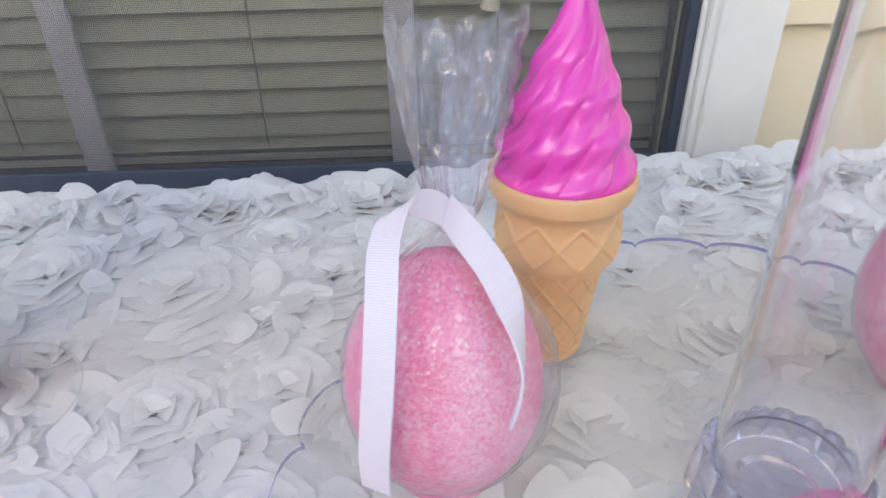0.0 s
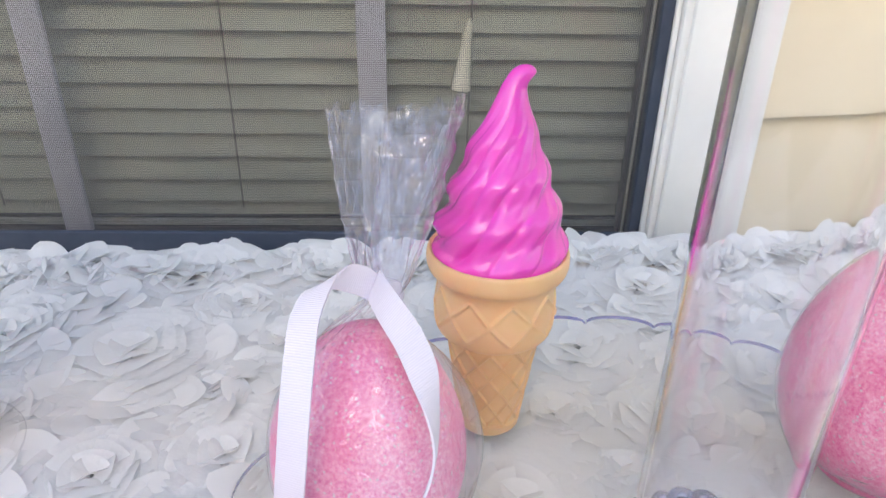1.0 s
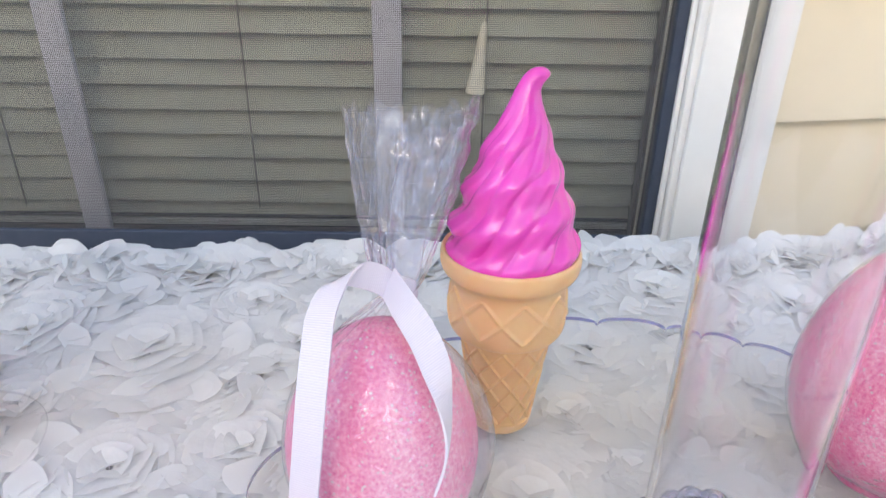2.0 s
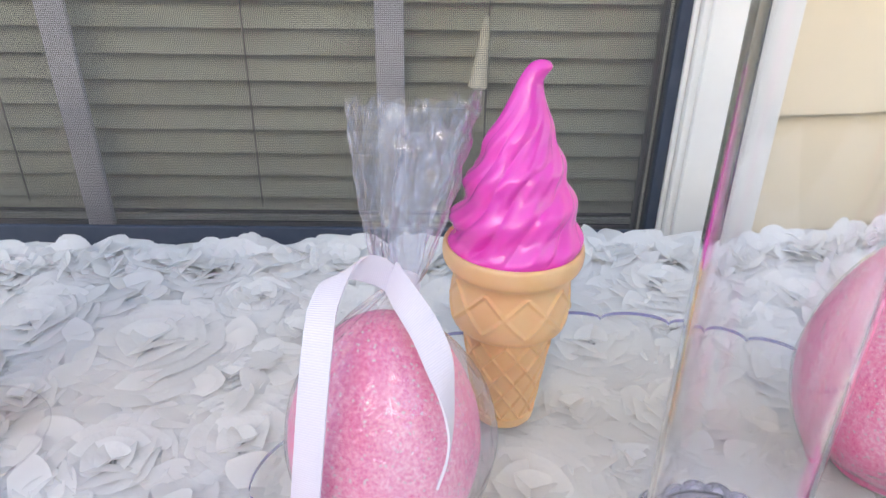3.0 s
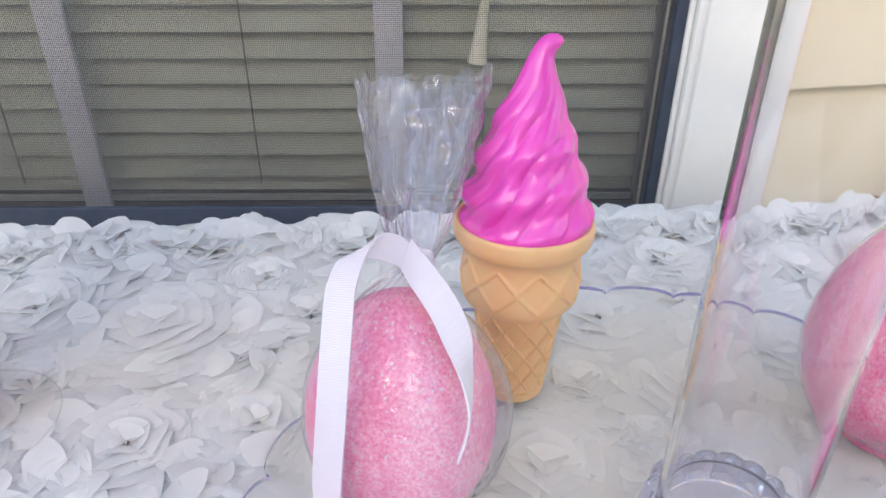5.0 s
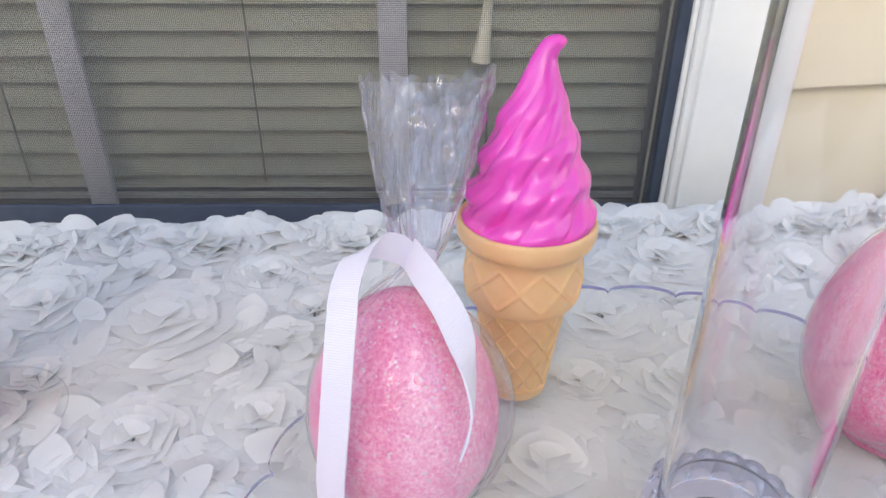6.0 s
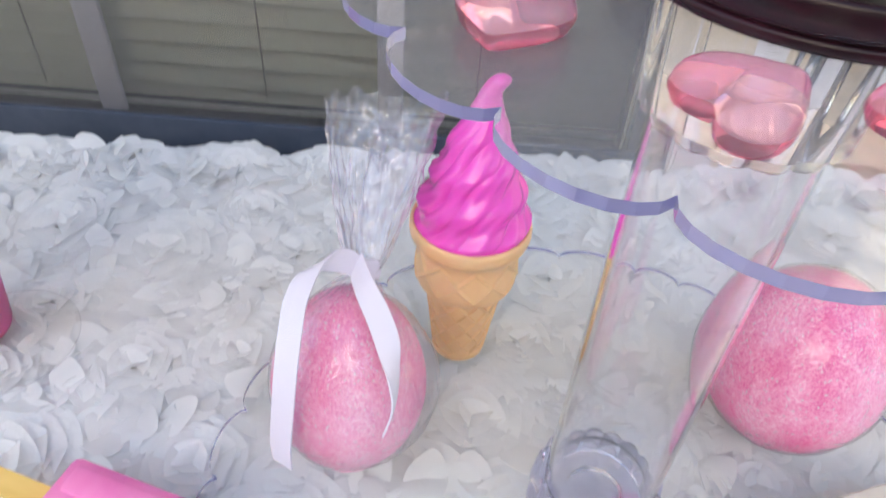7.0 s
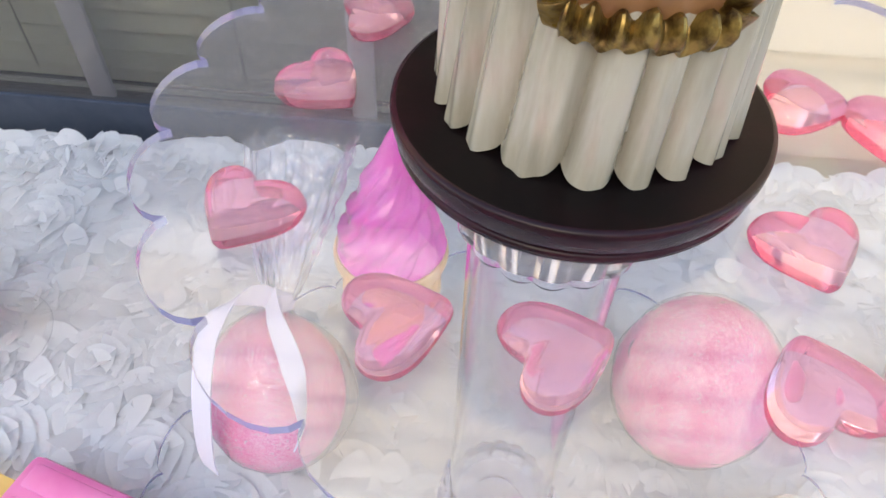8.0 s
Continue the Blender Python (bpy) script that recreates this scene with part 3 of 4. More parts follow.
def scalloped(n, r, bulge, z0, z1, turn, per=10):
    """A plate outlined by n round lobes, notched between them at radius r; its rim a material of its own."""
    bm = bmesh.new()
    outline = []
    for k in range(n):
        a0, a1 = turn + 2 * math.pi * k / n, turn + 2 * math.pi * (k + 1) / n
        p0, p1 = Vector((math.cos(a0), math.sin(a0), 0)) * r, Vector((math.cos(a1), math.sin(a1), 0)) * r
        mid, out = (p0 + p1) / 2, ((p0 + p1) / 2).normalized()
        half = (p1 - p0).length / 2
        for q in range(per):
            u = math.pi * q / per
            outline.append(mid - (p1 - p0).normalized() * half * math.cos(u) + out * bulge * math.sin(u))
    c0, c1 = bm.verts.new((0, 0, z0)), bm.verts.new((0, 0, z1))
    lo = [bm.verts.new((p.x, p.y, z0)) for p in outline]
    hi = [bm.verts.new((p.x, p.y, z1)) for p in outline]
    m = len(outline)
    for k in range(m):
        q = (k + 1) % m
        bm.faces.new((c0, lo[q], lo[k]))
        bm.faces.new((c1, hi[k], hi[q]))
        bm.faces.new((lo[k], lo[q], hi[q], hi[k])).material_index = 1
    return bm


stand = thing("cake_stand", Matrix.Translation(STAND), "clear acrylic two-tier cake stand with scalloped plates", "cake stand")
LOW0, LOW1 = 0.0095, 0.0130
UP0, UP1 = 0.3990, 0.4025
low_plate = part("lower_plate", scalloped(28, 0.265, 0.013, LOW0, LOW1, radians(167.1)), [M_ACRYLIC_LOW, M_ACRYLIC_EDGE], stand, "clear scalloped acrylic plate", smooth=False)
low_plate.matrix_basis = Matrix.Translation((-0.005, -0.003, 0))
up_plate = part("upper_plate", scalloped(22, 0.158, 0.0135, UP0, UP1, radians(222.9)), [M_ACRYLIC, M_ACRYLIC_EDGE], stand, "clear scalloped acrylic plate", smooth=False)
up_plate.matrix_basis = Matrix.Translation((0.0095, -0.0080, 0))
up_plate.visible_shadow = low_plate.visible_shadow = False


def column():
    ro, ri, z0, z1 = 0.0370, 0.0340, LOW1 + 0.012, UP0 - 0.006
    prof = [(ri, z0), (ro, z0), (ro, z1), (ri, z1)]
    bm = bmesh.new()
    g = [[bm.verts.new((r * math.cos(2 * math.pi * j / 96), r * math.sin(2 * math.pi * j / 96), z)) for j in range(96)] for r, z in prof]
    for i in range(4):
        for j in range(96):
            k = (j + 1) % 96
            bm.faces.new((g[i][j], g[i][k], g[(i + 1) % 4][k], g[(i + 1) % 4][j]))
    return bm


part("column", column(), M_GLASS, stand, "clear acrylic tube column").visible_shadow = False


def fluted(z0, z1, flip):
    """A fluted solid collar with a hollow towards the plate."""
    h = z1 - z0
    prof = [(0.0, 0.006), (0.020, 0.006), (0.026, 0.001), (0.030, 0.0), (0.042, 0.0), (0.0450, 0.004), (0.0452, 0.010), (0.0438, 0.6 * h), (0.0425, 0.92 * h), (0.0405, h), (0.0385, h), (0.0382, h - 0.004), (0.0, h - 0.004)]

    def wave(i, a):
        return 1 + (0.085 * abs(math.cos(8 * a)) ** 0.8 - 0.05 if 4 <= i <= 9 else 0)
    bm = bmesh.new()
    n = 128
    rows = []
    for i, (r, z) in enumerate(prof):
        zz = z1 - z if flip else z0 + z
        if r == 0:
            rows.append([bm.verts.new((0, 0, zz))])
        else:
            rows.append([bm.verts.new((r * wave(i, 2 * math.pi * j / n) * math.cos(2 * math.pi * j / n), r * wave(i, 2 * math.pi * j / n) * math.sin(2 * math.pi * j / n), zz)) for j in range(n)])
    for a, b in zip(rows, rows[1:]):
        for j in range(n):
            k = (j + 1) % n
            if len(a) == 1:
                bm.faces.new((a[0], b[k], b[j]))
            elif len(b) == 1:
                bm.faces.new((a[j], a[k], b[0]))
            else:
                bm.faces.new((a[j], a[k], b[k], b[j]))
    return bm


part("collar", fluted(LOW1 + 0.0005, LOW1 + 0.038, False), M_CRYSTAL_BASE, stand, "fluted clear acrylic collar").visible_shadow = False
part("collar", fluted(UP0 - 0.0605, UP0 - 0.0005, True), M_CRYSTAL, stand, "fluted clear acrylic collar").visible_shadow = False


# ---- toy ice cream cone ----
cone = thing("toy_ice_cream", pose(0.2505, 0.5415, LOW1 + 0.0010, -1.8, 0.4, 0), "magenta and tan plastic toy soft-serve ice cream cone", "toy")
CONE_H = 0.086


def wafer_radius(z):
    return 0.0200 + (0.0312 - 0.0200) * (z / CONE_H)


def waffle(z, a, lo, hi, n, slope):
    """Height of the raised crossing ribs at angle a and height z."""
    if not lo < z < hi:
        return 0.0
    best = 0.0
    for sgn in (1, -1):
        u = (n * a / (2 * math.pi) + sgn * (z - lo) * slope) % 1.0
        d = min(u, 1 - u)
        best = max(best, max(0.0, min(1.0, 1.6 - 1.6 * d / 0.085)))
    return best


def wafer():
    rows, cols = 120, 400
    prof = []
    for i in range(rows):
        prof.append(CONE_H * i / (rows - 1))

    def fn(i, j):
        a, zz = 2 * math.pi * j / cols, prof[i]
        r = wafer_radius(zz) + 0.0015 * min(1, waffle(zz, a, 0.010, 0.080, 11, 46))
        if zz < 0.010:
            r = wafer_radius(zz) + 0.0016 - 0.0022 * max(0, 1 - zz / 0.003)
        return (r * math.cos(a), r * math.sin(a), zz)
    return surface(rows, cols, fn, True, True, False)


part("wafer", wafer(), M_CONE, cone, "tan waffle-patterned plastic base")


def cup():
    key = [(0.0295, 0.0788), (0.0340, 0.0792), (0.0374, 0.0814), (0.0392, 0.0858), (0.0397, 0.0920), (0.0393, 0.0990), (0.0383, 0.1060), (0.0377, 0.1120), (0.0384, 0.1170), (0.0405, 0.1215),
           (0.0440, 0.1255), (0.0454, 0.129), (0.0458, 0.133), (0.0454, 0.137), (0.0441, 0.139), (0.0425, 0.1385), (0.0405, 0.136), (0.0, 0.134)]
    pts = smooth_curve([(r, 0, z) for r, z in key[:-1]], 100)

    def fn(i, j):
        a, (r, _, zz) = 2 * math.pi * j / 360, pts[i]
        r += 0.0013 * waffle(zz, a, 0.088, 0.116, 9, 36) * (1 if r > 0.0375 else 0)
        return (r * math.cos(a), r * math.sin(a), zz)
    return surface(100, 360, fn, True, True, True)


part("cup_rim", cup(), M_CONE, cone, "tan plastic rim")


def swirl():
    """Three soft-serve coils with slanting flutes, drawn up into a tip that hooks over."""
    key = [(0.0425, 0.1345), (0.0434, 0.140), (0.0420, 0.148), (0.0396, 0.157), (0.0372, 0.165), (0.0350, 0.172), (0.0322, 0.180), (0.0292, 0.188), (0.0262, 0.195), (0.0232, 0.203), (0.0198, 0.211),
           (0.0160, 0.219), (0.0122, 0.227), (0.0094, 0.234), (0.0078, 0.2395), (0.0072, 0.2435), (0.0071, 0.2470), (0.0064, 0.2500), (0.0046, 0.2522), (0.0022, 0.2535), (0.0005, 0.2539)]
    pts = smooth_curve([(r, 0, z) for r, z in key], 190)

    def fn(i, j):
        r, _, zz = pts[i]
        a = 2 * math.pi * j / 240
        low = max(0.0, min(1.0, (zz - 0.1365) / 0.008))
        fade = low * max(0.0, min(1.0, (0.238 - zz) / 0.03))
        slant = 9 * a - 235 * (zz - 0.13) + 1.3 * math.sin(3 * a) + 1.1 * math.sin(2 * a + 60 * zz)
        ridge = abs(math.sin(0.5 * slant)) ** 0.75
        fine = math.sin(20 * a - 480 * (zz - 0.13))
        coil = math.sin(2 * math.pi * ((zz - 0.1385) / 0.0255 - a / (2 * math.pi)) + 0.7 * math.sin(2 * a + 0.7))
        r *= 0.985 - 0.028 * fade + fade * (0.088 * (ridge - 0.6) + 0.010 * fine + 0.050 * coil) + 0.010 * low * noise.noise(Vector((3 * math.cos(a), 3 * math.sin(a), zz * 70)))
        lean = 0.0045 * max(0.0, (zz - 0.185) / 0.06) ** 1.4
        hook = max(0.0, (zz - 0.2385) / 0.0150)
        x = lean + 0.0075 * hook ** 1.5
        return (r * math.cos(a) + x, r * math.sin(a) * (1 - 0.12 * hook) + 0.006 * max(0.0, (zz - 0.19) / 0.055), zz - 0.34 * hook * hook * (r * math.cos(a) + 0.006))
    return surface(190, 240, fn, True, True, True)


part("swirl", swirl(), M_SWIRL, cone, "glossy magenta soft-serve swirl")


# ---- eggs wrapped in film ----
def egg_profile(r, h, n=48):
    out = []
    for i in range(n):
        t = math.pi * i / (n - 1)
        zz = h * (1 - math.cos(t)) / 2
        u = zz / h
        rr = r * math.sin(t) * (1.0 + 0.17 * (0.42 - u))
        out.append((max(rr, 0.0008), zz))
    return out


def egg_mesh(r, h, seed):
    prof = egg_profile(r, h)

    def fn(i, j):
        a = 2 * math.pi * j / 72
        rr, zz = prof[i]
        zz = max(zz, 0.006) - 0.006 * (zz < 0.012)
        k = 1 + 0.012 * noise.noise(Vector((math.cos(a) * 2 + seed, math.sin(a) * 2, zz * 30)))
        return (rr * k * math.cos(a), rr * k * math.sin(a), zz)
    return surface(48, 72, fn, True, True, True)


def film_over(r, h, neck, spread, seed):
    """A film bag from the table up over the egg to the knot, with gathers that deepen towards it."""
    rings = []
    base = egg_profile(r, h)
    for rr, zz in base[6:40]:
        rings.append((rr + 0.0010, zz, 0.0, 0.0))
    top_r, top_z = rings[-1][0], rings[-1][1]
    for k in range(1, 12):
        u = k / 11
        rings.append((top_r * (1 - u) ** 1.15 + 0.0065 * u, top_z + (neck.z - top_z) * u ** 0.85, u, u))
    rings.insert(0, (rings[0][0] + 0.003, 0.0006, 0.0, 0.0))

    def fn(i, j):
        a = 2 * math.pi * j / 120
        rr, zz, u, g = rings[i]
        fold = 0.26 * g * math.sin(17 * a + seed) + 0.032 * noise.noise(Vector((math.cos(a) * 4, math.sin(a) * 4, zz * 22 + seed)))
        side = spread * (1 if math.cos(a) > 0 else 0.15) * max(0, math.cos(a) ** 2) * math.sin(math.pi * min(1, zz / (h * 1.05)))
        rr = rr * (1 + fold) + side
        return (rr * math.cos(a) + neck.x * u ** 1.3, rr * math.sin(a) + neck.y * u ** 1.3, zz)
    return surface(len(rings), 120, fn, True)


egg = thing("wrapped_egg", pose(0.174, 0.436, LOW1 + 0.0005, -8, 0, 0), "pink glittery foam egg in a clear bag tied with white ribbon", "decorative egg", "pink eggs on the plate")
EGG_R, EGG_H = 0.0545, 0.142
part("egg", egg_mesh(EGG_R, EGG_H, 1.3), M_EGG, egg, "pink glitter-crusted foam egg")
KNOT = Vector((0.009, 0.0165, 0.1526))
part("bag", film_over(EGG_R, EGG_H, KNOT, 0.009, 0.4), M_FILM_TIGHT, egg, "clear cellophane bag")


def bag_top():
    """The open end of the bag above the knot, fanned out flat and leaning back."""
    rows, cols = 40, 150
    top = Vector((0.014, 0.0863, 0.2408))

    def fn(i, j):
        u = i / (rows - 1)
        a = 2 * math.pi * j / cols
        c = KNOT.lerp(top, u)
        wide = 0.0078 + 0.0325 * u ** 0.66
        deep = 0.0060 + 0.005 * u
        fold = 0.0042 * (0.3 + u) * math.sin(3 * a + 1.6 * u + 0.8 * math.sin(2 * a)) + 0.0012 * math.sin(11 * a + 3 * u + 2 * math.sin(3 * a))
        crease = 0.0050 * (abs(noise.noise(Vector((math.cos(a) * 5, math.sin(a) * 5, u * 5)))) - 0.25) + 0.0016 * abs(noise.noise(Vector((math.cos(a) * 14, math.sin(a) * 14, u * 9))))
        rag = 0.007 * u * noise.noise(Vector((math.cos(a) * 6, math.sin(a) * 6, 7)))
        x, y = wide * math.cos(a), deep * math.sin(a) + fold + crease * 1.6
        return (c.x + x + crease, c.y + y, c.z + rag + 0.008 * u * max(0.0, math.cos(a)) ** 3)
    return surface(rows, cols, fn, True)


part("bag_top", bag_top(), M_FILM, egg, "crinkled open end of the clear bag")


def bag_fold():
    """The gathered middle of the open end: a creased sleeve of film that narrows to the knot."""
    rows, cols = 44, 90
    top = Vector((0.024, 0.0800, 0.2290))

    def fn(i, j):
        u = i / (rows - 1)
        a = 2 * math.pi * j / cols
        c = KNOT.lerp(top, u)
        wide, deep = 0.0062 + 0.0125 * u ** 0.8, 0.0050 + 0.003 * u
        k = 1 + 0.30 * noise.noise(Vector((math.cos(a) * 2.4, math.sin(a) * 2.4, u * 4))) + 0.16 * noise.noise(Vector((math.cos(a) * 6, math.sin(a) * 6, u * 11 + 3)))
        return (c.x + wide * k * math.cos(a), c.y + deep * k * math.sin(a), c.z + 0.012 * u * noise.noise(Vector((math.cos(a) * 3, math.sin(a) * 3, 1.7))))
    return surface(rows, cols, fn, True)


part("bag_fold", bag_fold(), M_FILM, egg, "gathered creased film above the knot")
tie = part("ribbon_knot", lathe([(0.004, -0.008), (0.0085, -0.006), (0.0098, 0.0), (0.0085, 0.006), (0.004, 0.008)], 28, wave=lambda i, a: 1 + 0.10 * math.sin(5 * a + i)), M_RIBBON, egg, "white ribbon knot")
tie.matrix_basis = Matrix.Translation(KNOT) @ pose(0, 0, 0, -30, 0, 0)
part("ribbon_tail", band([(0.004, 0.012, 0.158), (-0.002, 0.009, 0.1635), (-0.012, 0.0, 0.1695), (-0.0208, -0.013, 0.1695), (-0.0257, -0.030, 0.1610), (-0.0270, -0.043, 0.1476), (-0.0287, -0.053, 0.1264), (-0.0314, -0.0575, 0.0978), (-0.0350, -0.0580, 0.064), (-0.0355, -0.0560, 0.042)],
                         [(0.002, 0.004, 0.006), (0.002, 0.004, 0.0065), (0.004, 0.005, 0.0045), (0.0070, 0.001, 0.002), (0.0073, -0.002, 0.0008), (0.0073, -0.002, 0.0), (0.0073, -0.002, 0.0), (0.0074, -0.003, 0.0), (0.0074, -0.004, 0.0), (0.0070, -0.004, 0.0)], 80), M_RIBBON, egg, "white grosgrain ribbon tail")
part("ribbon_tail", band([(0.004, 0.012, 0.160), (0.0115, -0.006, 0.1565), (0.0228, -0.022, 0.1455), (0.0303, -0.033, 0.1325), (0.0345, -0.041, 0.1181), (0.0362, -0.0465, 0.102), (0.0344, -0.0500, 0.0875), (0.0303, -0.0520, 0.0745)],
                         [(0.003, 0.004, 0.0065), (0.0048, 0.002, 0.0062), (0.0062, 0.003, 0.0042), (0.0062, 0.004, 0.0026), (0.0030, 0.0055, 0.0010), (0.0010, 0.0055, 0.0), (0.0007, 0.004, 0.0), (0.0005, 0.003, 0.0)], 80), M_RIBBON, egg, "white grosgrain ribbon tail")


def film_shell(r, h, seed):
    base = egg_profile(r, h)

    def fn(i, j):
        a = 2 * math.pi * j / 96
        rr, zz = base[i]
        k = 1 + 0.03 * noise.noise(Vector((math.cos(a) * 3.2 + seed, math.sin(a) * 3.2, zz * 26)))
        return ((rr * k + 0.0020) * math.cos(a), (rr * k + 0.0020) * math.sin(a), max(zz, 0.001) + 0.0014 * (i > 30))
    return surface(len(base), 96, fn, True, True, True)


egg_b = thing("wrapped_egg", pose(0.501, 0.492, LOW1 + 0.0005), "large pink glittery foam egg wrapped in clear film", "decorative egg", "pink eggs on the plate")
part("egg", egg_mesh(0.0640, 0.150, 4.1), M_EGG, egg_b, "pink glitter-crusted foam egg")
part("wrapper", film_shell(0.0640, 0.150, 2.2), M_FILM_CLOSE, egg_b, "clear cellophane wrapper")


# ---- figurine on a dark plinth, with hearts about it ----
plinth = thing("plinth", pose(0.3515, 0.3840, UP1 + 0.0004), "dark lacquered mahogany round plinth on the upper plate", "plinth")
lip = [(0.0626, 0.0), (0.0642, 0.0006), (0.0650, 0.0018), (0.0649, 0.0034), (0.0645, 0.0043), (0.0638, 0.0047)]
band_side = [(0.0638, 0.0047), (0.0641, 0.0052), (0.0652, 0.0060), (0.0661, 0.0078), (0.0667, 0.0105), (0.0669, 0.0135), (0.0666, 0.0152), (0.0659, 0.0160), (0.0647, 0.0163)]
part("base_moulding", lathe(lip, 96), M_PLINTH_SIDE, plinth, "dark rounded base moulding")
part("side_band", lathe(band_side, 96), M_PLINTH_SIDE, plinth, "glossy dark mahogany side band")
part("top_disc", lathe([(0.0647, 0.0163), (0.0626, 0.0164), (0.0400, 0.0164), (0.0200, 0.0164)], 96), M_PLINTH, plinth, "dull black flat top disc")

STATUE_Z = UP1 + 0.0169


def statue_mesh():
    """A plain robed figure: pleated gown with a scalloped hem, closed in a plain rounded top, and a gilt ruffled panel."""
    rows, cols = 70, 640
    H = 0.175

    def pleat(a, u):
        n = 20
        s = a * n + 0.9 * math.sin(2 * a + 1) + 0.8 * math.sin(5 * a + 0.4) - 6.5 * u * (0.75 - 0.5 * math.cos(a))
        return abs(math.sin(0.5 * s)) ** 0.78 * (0.88 + 0.12 * math.sin(3.1 * a)) + 0.05 * math.sin(1.7 * s)

    def fn(i, j):
        u = i / (rows - 1)
        a = 2 * math.pi * j / cols
        r = 0.0530 - 0.013 * u - 0.030 * max(0.0, (u - 0.72) / 0.28) ** 2.2
        p = pleat(a, u)
        r += (0.0068 * (1 - u) ** 0.4) * (p - 0.7) + 0.0006 * math.sin(47 * a - 9 * u) * math.sin(5 * a + 2)
        zz = H * u + 0.0050 * (1 - abs(math.sin(0.5 * (20 * a + 0.9 * math.sin(2 * a + 1) + 0.8 * math.sin(5 * a + 0.4)))) ** 0.45) * max(0.0, 1 - i / 3)
        return (r * math.cos(a), r * 0.93 * math.sin(a), zz)
    bm = surface(rows, cols, fn, True, False, True)

    def panel(i, j):
        u, v = i / 15, 2 * j / 79 - 1
        a = radians(-88) + v * 0.45
        r = 0.0482 + 0.006 * math.sin(math.pi * u)
        return (r * math.cos(a), r * 0.93 * math.sin(a), 0.0520 + 0.045 * u)
    surface(16, 80, panel, False, bm=bm, mat=2)

    def frill(i, j):
        t = 2 * math.pi * j / 260
        v = max(-1.0, min(1.0, 1.35 * math.cos(t)))
        w = max(-1.0, min(1.0, 1.35 * math.sin(t)))
        k = 2 * math.pi * i / 9
        ruff = 0.0022 * math.sin(27 * t) + 0.0012 * math.sin(11 * t)
        a = radians(-88) + (v * 0.46) + 0.10 * math.cos(k) * math.copysign(1, v) * (abs(v) > 0.98)
        r = 0.0512 + 0.0042 * math.sin(k) + ruff
        zz = 0.0750 + w * 0.0235 + 0.0052 * math.cos(k) * (1 if abs(w) > 0.98 else 0.4) * math.copysign(1, w) - 0.001 * v + ruff
        return (r * math.cos(a), r * 0.93 * math.sin(a), zz)
    surface(9, 260, frill, True, bm=bm, mat=1)
    return bm


statue = part("statue", statue_mesh(), [M_GOWN, M_GOLD, M_BROWN])
statue.matrix_world = pose(0.3530, 0.3860, STATUE_Z, 0, 0, 4)
tagged(statue, "ivory glazed figurine with pleated gown and gilt ruffle", "figurine")


def heart_mesh():
    """A puffy heart about 37 mm across, tip along -y, lying flat."""
    n, rings = 56, 7
    pts = []
    for k in range(n):
        t = 2 * math.pi * k / n
        x = 9.8 * math.sin(t) ** 3 + 6.4 * math.sin(t)
        y = 12.5 * math.cos(t) - 3.9 * math.cos(2 * t) - 1.4 * math.cos(3 * t) - 0.4 * math.cos(4 * t)
        pts.append(Vector((x * 0.92, (y + 2.0) * 1.02, 0)) * 0.00114)
    bm = bmesh.new()
    levels = [(0.78, 0.0), (0.92, 0.0011), (1.0, 0.0040), (0.99, 0.0058), (0.955, 0.0078), (0.90, 0.0095), (0.82, 0.0108), (0.70, 0.0119), (0.54, 0.0127), (0.34, 0.0131)]
    g = [[bm.verts.new((p.x * s, p.y * s, zz)) for p in pts] for s, zz in levels]
    for level, (a, b) in enumerate(zip(g, g[1:])):
        for k in range(n):
            q = (k + 1) % n
            bm.faces.new((a[k], a[q], b[q], b[k])).material_index = 1 if level < 3 else 0
    for loop, zz in ((g[0], 0.0), (g[-1], 0.0133)):
        c = bm.verts.new((0, 0, zz))
        for k in range(n):
            bm.faces.new((c, loop[k], loop[(k + 1) % n]))
    return bm


heart = part("acrylic_heart", heart_mesh(), [M_HEART, M_HEART_RIM])
tagged(heart, "translucent pink acrylic heart lying on the upper plate", "heart gem", "pink hearts round the plinth")
HEARTS = [(0.247, 0.325, -19), (0.257, 0.395, 55), (0.269, 0.4485, 107), (0.301, 0.2885, 112), (0.345, 0.2835, 111), (0.422, 0.3305, 14), (0.412, 0.280, 194), (0.437, 0.406, 78), (0.4655, 0.394, -14)]
for k, (x, y, turn) in enumerate(HEARTS):
    m = pose(x, y, UP1 + 0.0004, 0, 0, turn)
    if k == 0:
        heart.matrix_world = m
    else:
        copy_thing(heart, m)


# ---- things round the edge of the table ----
bar = thing("toy_popsicle", pose(-0.016, 0.364, 0.012, 0, 0, -16), "pink plastic toy popsicle with a yellow stick", "toy")
part("ice_bar", boxed(0.0, 0.150, -0.0305, 0.0305, 0.004, 0.033, 0.007), M_POP, bar, "pink molded bar")
for y0, y1 in ((-0.0245, -0.0030), (0.0030, 0.0245)):
    part("ridge", boxed(0.008, 0.142, y0, y1, 0.024, 0.0352, 0.0042), M_POP, bar, "raised rounded ridge")


def stick_mesh():
    """A flat stick with a round end."""
    outline = [(0.012, -0.0085)] + [(-0.050 + 0.0085 * math.cos(a), 0.0085 * math.sin(a)) for a in np.linspace(-math.pi / 2, -3 * math.pi / 2, 16)] + [(0.012, 0.0085)]
    levels = [(0.93, 0.0135), (1.0, 0.0150), (1.0, 0.0190), (0.93, 0.0205)]
    return surface(4, len(outline), lambda i, j: (outline[j][0], outline[j][1] * levels[i][0], levels[i][1]), True, True, True)


part("stick", stick_mesh(), M_STICK, bar, "yellow round-ended stick")

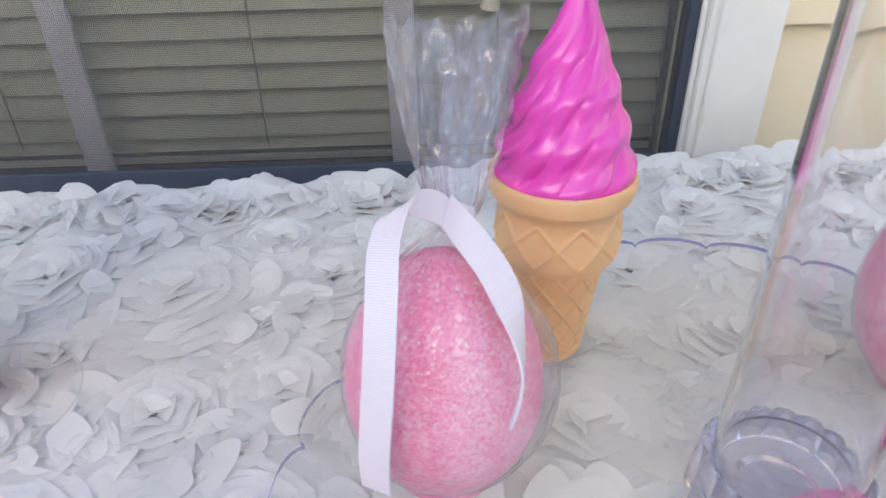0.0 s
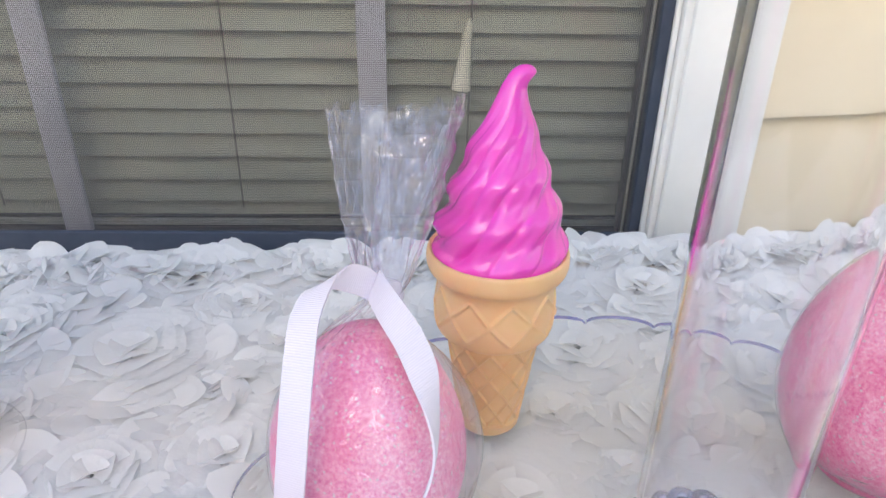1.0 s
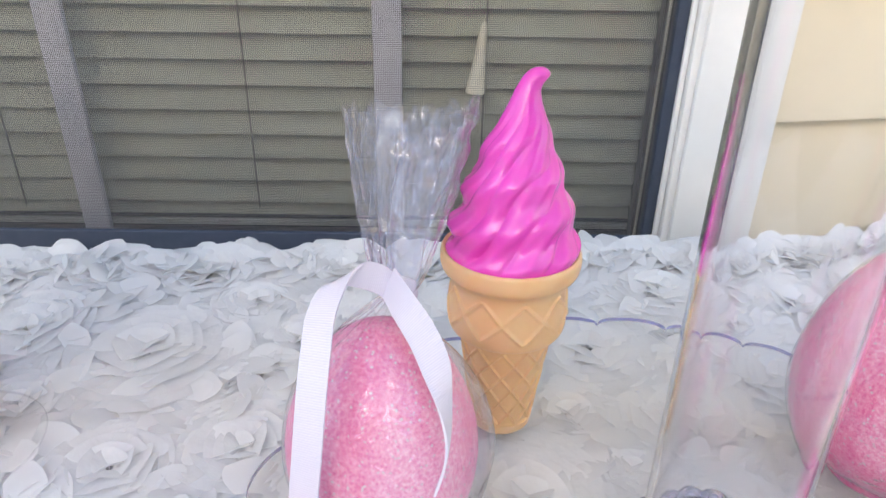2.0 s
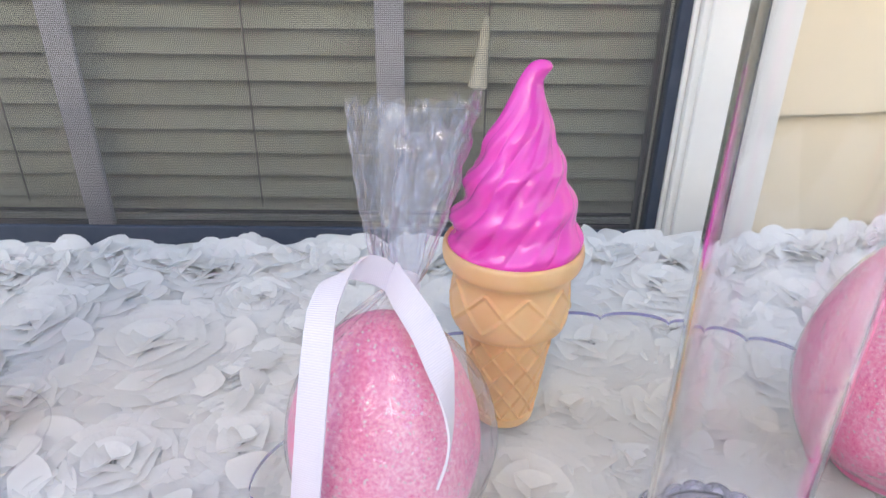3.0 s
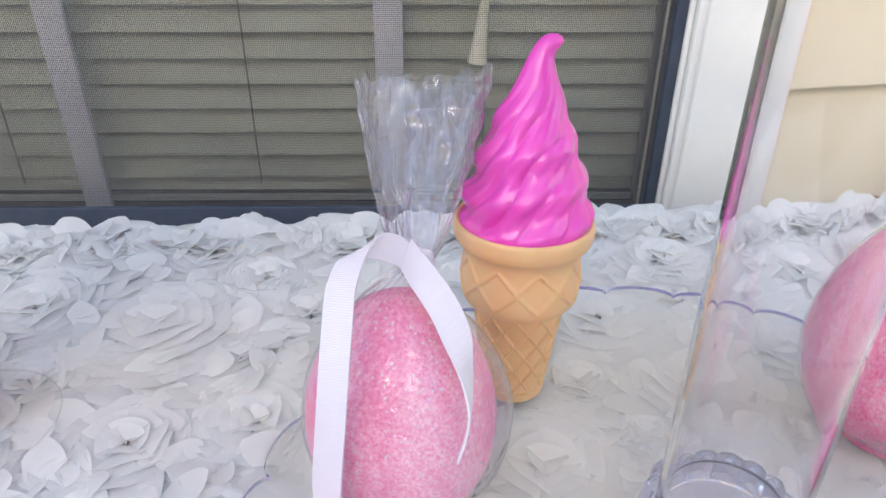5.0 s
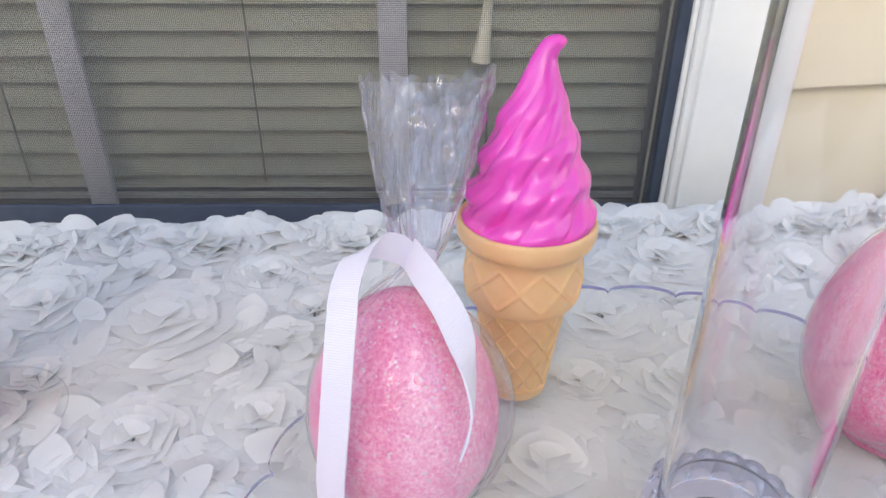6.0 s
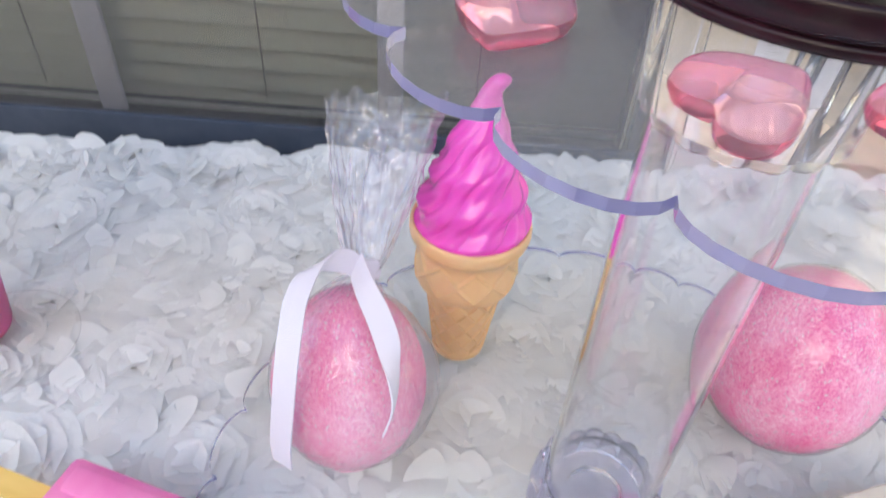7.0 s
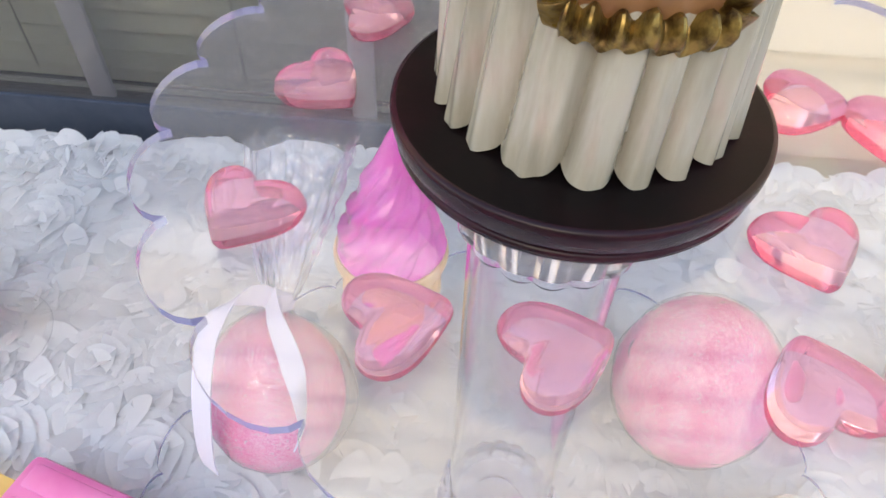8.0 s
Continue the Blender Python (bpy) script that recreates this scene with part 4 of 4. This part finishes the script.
coaster = thing("coaster", pose(-0.127, 0.508, 0.0), "clear round acrylic coaster lying on the cloth", "coaster")
part("glass_disc", lathe([(0.050, 0.0105), (0.056, 0.0105), (0.0575, 0.0125), (0.056, 0.0145), (0.053, 0.0148), (0.050, 0.0135)], 80), M_ACRYLIC_LOW, coaster).visible_shadow = False
part("rim", lathe([(0.0577, 0.0112), (0.0582, 0.0125), (0.0577, 0.0138)], 80, False, False), M_ACRYLIC, coaster, "thin clear rim").visible_shadow = False

cup_thing = thing("pink_cup", pose(-0.158, 0.515, 0.0150), "tall flared glossy pink plastic cup on a clear coaster", "cup")
part("cup_wall", lathe([(0.029, 0.001), (0.0315, 0.005), (0.0335, 0.02), (0.038, 0.06), (0.044, 0.11), (0.052, 0.17), (0.060, 0.22), (0.066, 0.26), (0.0645, 0.2605), (0.058, 0.22), (0.050, 0.17), (0.042, 0.11), (0.034, 0.03)], 72, False, True), M_CUP, cup_thing, "flared pink cup wall")
part("foot_ring", lathe([(0.024, 0.0), (0.0292, 0.0002), (0.0302, 0.0012), (0.0290, 0.0022), (0.026, 0.0024)], 60), M_CUP, cup_thing, "rounded pink foot")

cake = thing("sugared_cake", pose(0.367, 0.364, 0.0135), "pink cake topped with sparkling sugar crystals", "cake")
part("cake_body", lathe([(0.022, 0.0), (0.028, 0.004), (0.031, 0.014), (0.030, 0.024), (0.025, 0.031), (0.014, 0.035), (0.002, 0.036)], 48, wave=lambda i, a: 1 + 0.02 * math.sin(9 * a)), M_POP, cake)
crystals = bmesh.new()
rng = random.Random(9)
for k in range(150):
    a, q = rng.uniform(0, 2 * math.pi), rng.random() ** 0.5 * 0.026
    s = rng.uniform(0.0018, 0.0034)
    zz = 0.0362 - 0.010 * (q / 0.028) ** 2
    bmesh.ops.create_icosphere(crystals, subdivisions=1, radius=s, matrix=pose(q * math.cos(a), q * math.sin(a), zz, rng.uniform(0, 180), rng.uniform(0, 180), 0) @ Matrix.Diagonal((1, 0.8, 1.2, 1)))
tagged(part("sugar_crystals", crystals, M_SUGAR, cake, "sparkling pink sugar crystals", smooth=False), kind="stuff")

ice = thing("toy_ice_cream_bar", pose(0.521, 0.381, 0.0135, 0, 0, 20), "toy ice cream bar with pink coating and cream filling", "toy")
part("filling", boxed(-0.024, 0.080, -0.028, 0.028, 0.003, 0.030, 0.012), M_CREAM, ice, "cream coloured filling")
part("coating", boxed(-0.060, -0.022, -0.031, 0.031, 0.001, 0.031, 0.006), M_POP, ice, "pink coating")

egg_c = thing("pink_egg", pose(0.718, 0.512, 0.0135), "glossy pink egg wrapped in clear film on the plate", "decorative egg", "pink eggs on the plate")
part("egg", egg_mesh(0.052, 0.128, 7.7), M_EGG, egg_c, "pink glitter-crusted foam egg")
part("wrapper", film_shell(0.052, 0.128, 3.3), M_FILM_TIGHT, egg_c, "clear cellophane wrapper")
